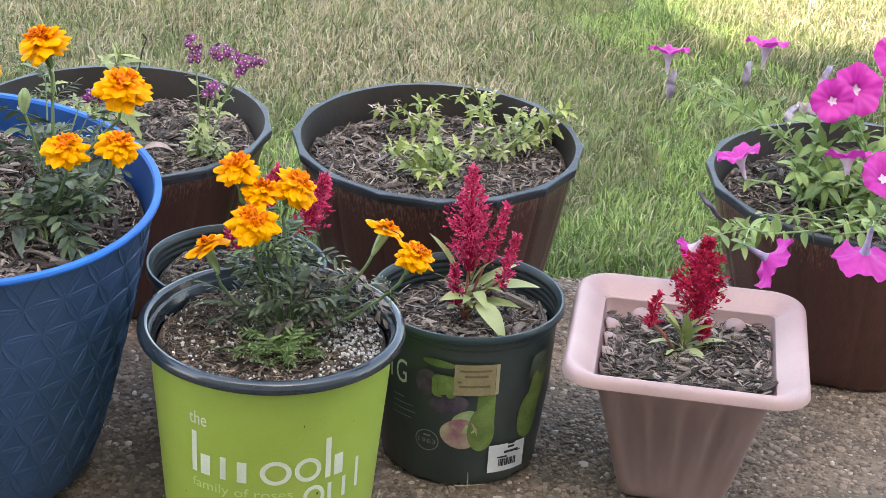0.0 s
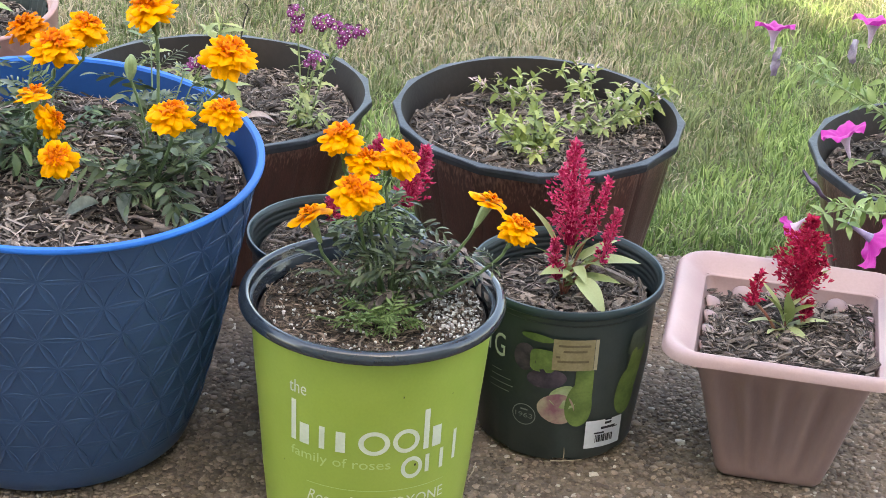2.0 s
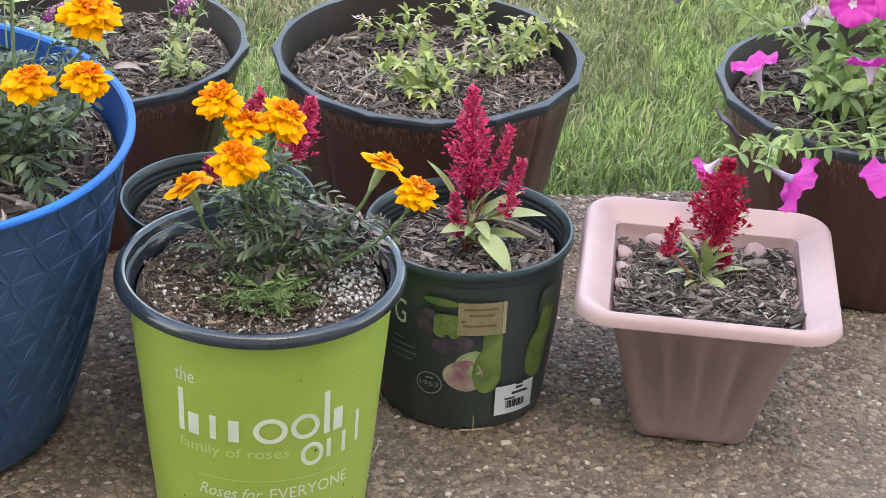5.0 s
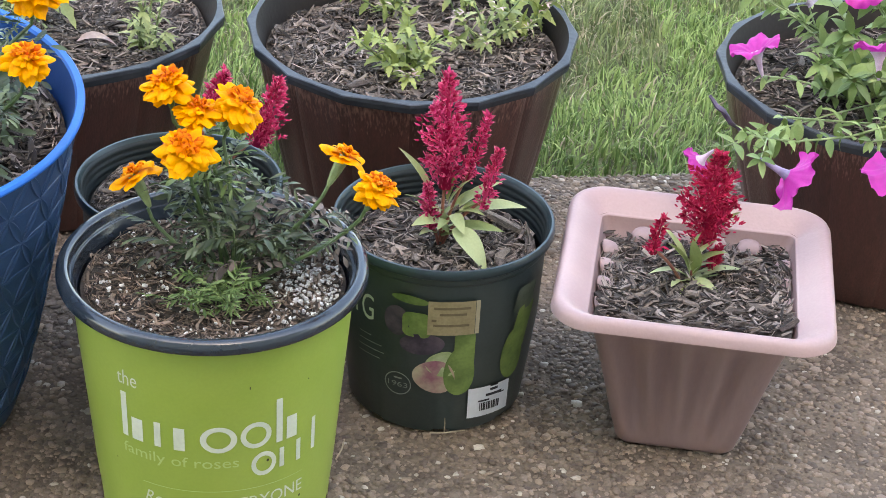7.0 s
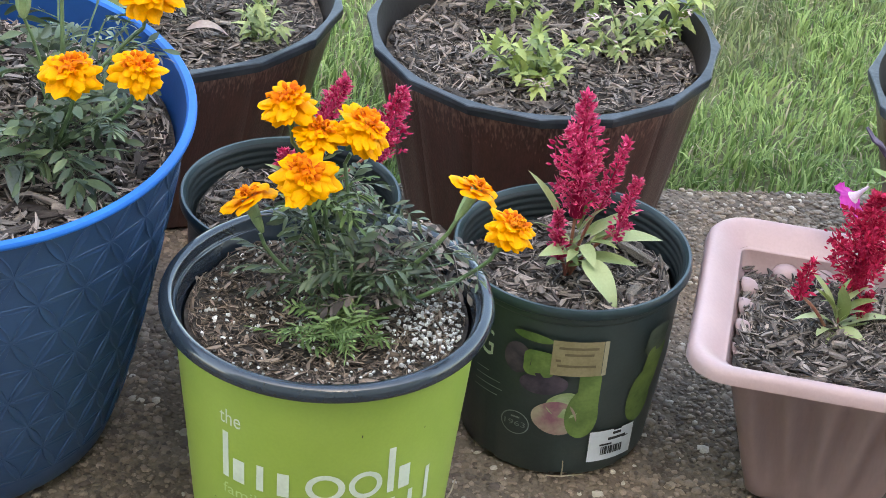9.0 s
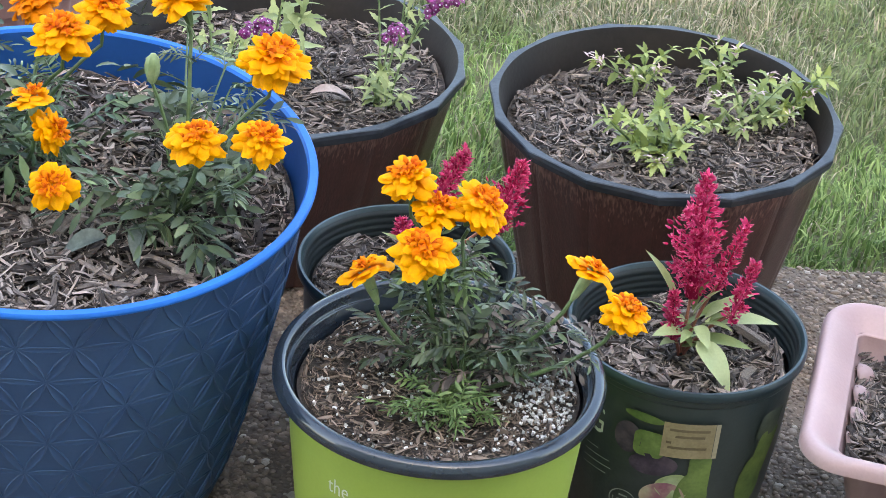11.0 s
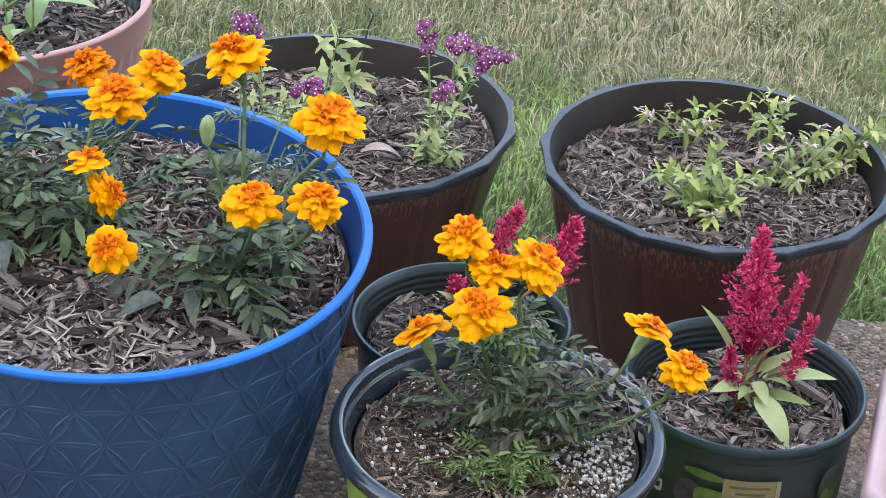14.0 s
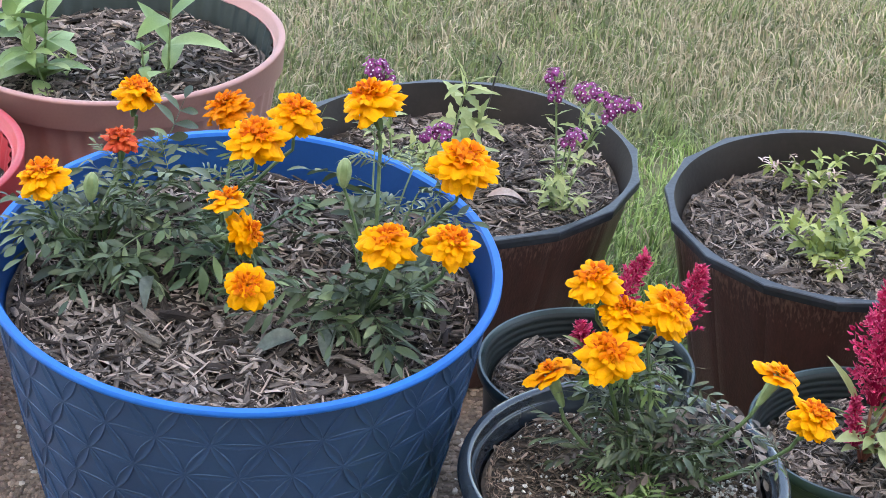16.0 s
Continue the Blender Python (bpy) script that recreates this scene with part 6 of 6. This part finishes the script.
PINKISH_LEAF = material("faded_leaf", (0.32, 0.24, 0.215), (0.46, 0.37, 0.33), 60, 0.7, 0.0003, 400)
GREY_LEAF = material("limp_leaf", (0.055, 0.070, 0.055), (0.14, 0.165, 0.13), 50, 0.45, 0.0003, 400)
dry_leaf((-0.165, 0.595, 0.228), 0.062, 0.016, 20, 10, "curled pale dry leaf on bark mulch", PINKISH_LEAF)
dry_leaf((-0.280, 0.095, 0.345), 0.048, 0.020, -110, 25, "limp grey marigold leaf hanging over mulch", GREY_LEAF)
dry_leaf((-0.315, 0.075, 0.342), 0.044, 0.018, -150, -20, "limp dark leaf on bark mulch", GREY_LEAF)
dry_leaf((-0.455, 0.125, 0.365), 0.040, 0.013, -95, 10, "drooping grey-green leaf over mulch", GREY_LEAF)


def bark_piece(place, dims, turn, tilt, label):
    ob = new("bark_piece", CHIPS[int(dims[0] * 1e4) % 10].copy())
    ob.data.materials[0] = PALE_BARK
    ob.matrix_basis = pose(*place, tilt, 6, turn) @ Matrix.Diagonal((*dims, 1))
    tagged(ob, label, "bark")


PALE_BARK = material("pale_bark", (0.20, 0.155, 0.12), (0.44, 0.37, 0.30), 60, 0.9, 0.002, 200, fine=0.4, stretch=(1, 3, 3))
bark_piece((0.546, 0.150, 0.166), (0.034, 0.016, 0.006), 30, 10, "pale split bark piece on mulch")
bark_piece((0.546, 0.048, 0.170), (0.030, 0.014, 0.007), -40, 8, "pale bark piece in a pink pot")
bark_piece((0.563, 0.112, 0.170), (0.032, 0.013, 0.006), -60, 10, "long bark piece leaning on a pot wall")
bark_piece((-0.360, 0.098, 0.332), (0.024, 0.014, 0.016), 80, 40, "upright block of pale bark")
bark_piece((-0.452, 0.072, 0.333), (0.048, 0.014, 0.006), -35, 6, "long pale bark splinter on mulch")
bark_piece((-0.400, 0.030, 0.326), (0.036, 0.012, 0.006), 50, 6, "pale bark splinter near a planter rim")
bark_piece((0.296, 0.215, 0.184), (0.050, 0.014, 0.008), -50, 8, "thick brown bark strip in a nursery pot")
bark_piece((0.283, 0.150, 0.183), (0.026, 0.013, 0.006), 60, 25, "pale bark flake in a nursery pot")
bark_piece((0.231, 0.240, 0.188), (0.034, 0.014, 0.009), 10, 8, "brown bark strip behind a celosia")
twig([(-0.185, 0.705, 0.200), (-0.176, 0.720, 0.27), (-0.166, 0.733, 0.322), (-0.160, 0.735, 0.338), (-0.166, 0.735, 0.346)], 0.0014, "dark bare curled stem standing in mulch", DARK_TWIG)


def lid(x, y, radius, label):
    v, f = lathe([(radius, 0.001), (radius * 1.02, 0.003), (radius * 1.01, 0.006), (radius * 0.94, 0.010), (radius * 0.86, 0.0125), (radius * 0.82, 0.0110), (radius * 0.4, 0.0108), (0.0006, 0.0106)], 48)
    ob = new("plastic_lid", mesh_of("plastic_lid", v, f, PALE_LID, 50))
    ob.matrix_basis = pose(x, y, 0)
    tagged(ob, label, "lid")


PALE_LID = material("pale_lid_plastic", (0.42, 0.43, 0.50), (0.50, 0.51, 0.57), 20, 0.4, 0.0001, 300, fine=0.06)
lid(0.516, -0.292, 0.035, "small pale grey plastic lid lying on the patio")


# ---- pebbles set in the patio slab ----
def pebble_shape(seed):
    rng = random.Random(seed)
    verts, n = [], 6
    for r, z in ((1.0, -0.35), (0.86, 0.30)):
        for i in range(n):
            a = 2 * math.pi * i / n
            k = r * rng.uniform(0.7, 1.2)
            verts.append((k * math.cos(a), k * math.sin(a), z * rng.uniform(0.8, 1.2)))
    verts.append((rng.uniform(-0.15, 0.15), rng.uniform(-0.15, 0.15), 0.48))
    faces = [(i, (i + 1) % n, n + (i + 1) % n, n + i) for i in range(n)] + [(n + i, n + (i + 1) % n, 2 * n) for i in range(n)]
    return verts, faces


def pebbles():
    rng = np.random.default_rng(9)
    shapes = [pebble_shape(k) for k in range(14)]
    # a jittered grid keeps the stones from piling on one another
    step = 0.0058
    gx, gy = np.meshgrid(np.arange(-0.80, 1.12, step), np.arange(-0.32, EDGE_Y + 0.004, step))
    x = gx.ravel() + rng.uniform(-0.42, 0.42, gx.size) * step
    y = gy.ravel() + rng.uniform(-0.42, 0.42, gx.size) * step
    keep = rng.random(x.size) < 0.93
    x, y = x[keep], np.minimum(y[keep], EDGE_Y)
    size = np.clip(rng.lognormal(math.log(0.0033), 0.38, x.size), 0.0018, 0.0080)
    stretch = rng.uniform(0.5, 1.0, x.size)
    turn = rng.uniform(0, 2 * np.pi, x.size)
    pick = rng.integers(0, 14, x.size)
    rise = rng.uniform(-0.0042, -0.0022, x.size)
    pale = rng.random(x.size) < 0.025
    near = np.flatnonzero((x > -0.14) & (x < 0.46) & (y > -0.20) & (y < -0.10))[:300]
    apart = set(near.tolist())
    meshes = [[mesh_of("pebble", [tuple(c) for c in v], f, mat, 5) for v, f in shapes] for mat in (PEBBLE_ONE, PEBBLE_PALE)]
    for i in near:
        s = size[i]
        ob = part("pebble", meshes[int(pale[i])][pick[i]], pavement)
        ob.matrix_basis = pose(x[i], y[i], rise[i], 0, 0, math.degrees(turn[i])) @ Matrix.Diagonal((s, s * stretch[i], s * 0.42, 1))
    verts, faces, n = [], [], 0
    tall = len(shapes[0][0])
    quads, tris, quad_mat, tri_mat = [], [], [], []
    for k, (v, f) in enumerate(shapes):
        rows = np.array([i for i in np.flatnonzero(pick == k) if i not in apart])
        p = np.array(v)[None] * np.stack([size[rows], size[rows] * stretch[rows], size[rows] * 0.42], -1)[:, None]
        c, s = np.cos(turn[rows])[:, None], np.sin(turn[rows])[:, None]
        q = np.stack([x[rows][:, None] + p[..., 0] * c - p[..., 1] * s, y[rows][:, None] + p[..., 0] * s + p[..., 1] * c, rise[rows][:, None] + p[..., 2]], -1)
        verts.append(q.reshape(-1, 3))
        base = n + np.arange(len(rows))[:, None, None] * tall
        quads.append((base + np.array(f[:6])[None]).reshape(-1, 4))
        tris.append((base + np.array(f[6:])[None]).reshape(-1, 3))
        quad_mat.append(np.repeat(pale[rows], 6))
        tri_mat.append(np.repeat(pale[rows], len(f) - 6))
        n += len(rows) * tall
    verts, quads, tris = np.concatenate(verts), np.concatenate(quads), np.concatenate(tris)
    me = bpy.data.meshes.new("pebbles")
    me.vertices.add(len(verts))
    me.vertices.foreach_set("co", verts.astype(np.float32).ravel())
    loops = np.concatenate([quads.ravel(), tris.ravel()]).astype(np.int32)
    me.loops.add(len(loops))
    me.loops.foreach_set("vertex_index", loops)
    me.polygons.add(len(quads) + len(tris))
    me.polygons.foreach_set("loop_start", np.concatenate([np.arange(len(quads)) * 4, len(quads) * 4 + np.arange(len(tris)) * 3]).astype(np.int32))
    me.polygons.foreach_set("material_index", np.concatenate(quad_mat + tri_mat).astype(np.int32))
    me.update(calc_edges=True)
    me.materials.append(PEBBLE)
    me.materials.append(PEBBLE_PALE)
    tagged(part("pebbles", me, pavement, "small brown and tan river pebbles"), kind="stuff")


pebbles()
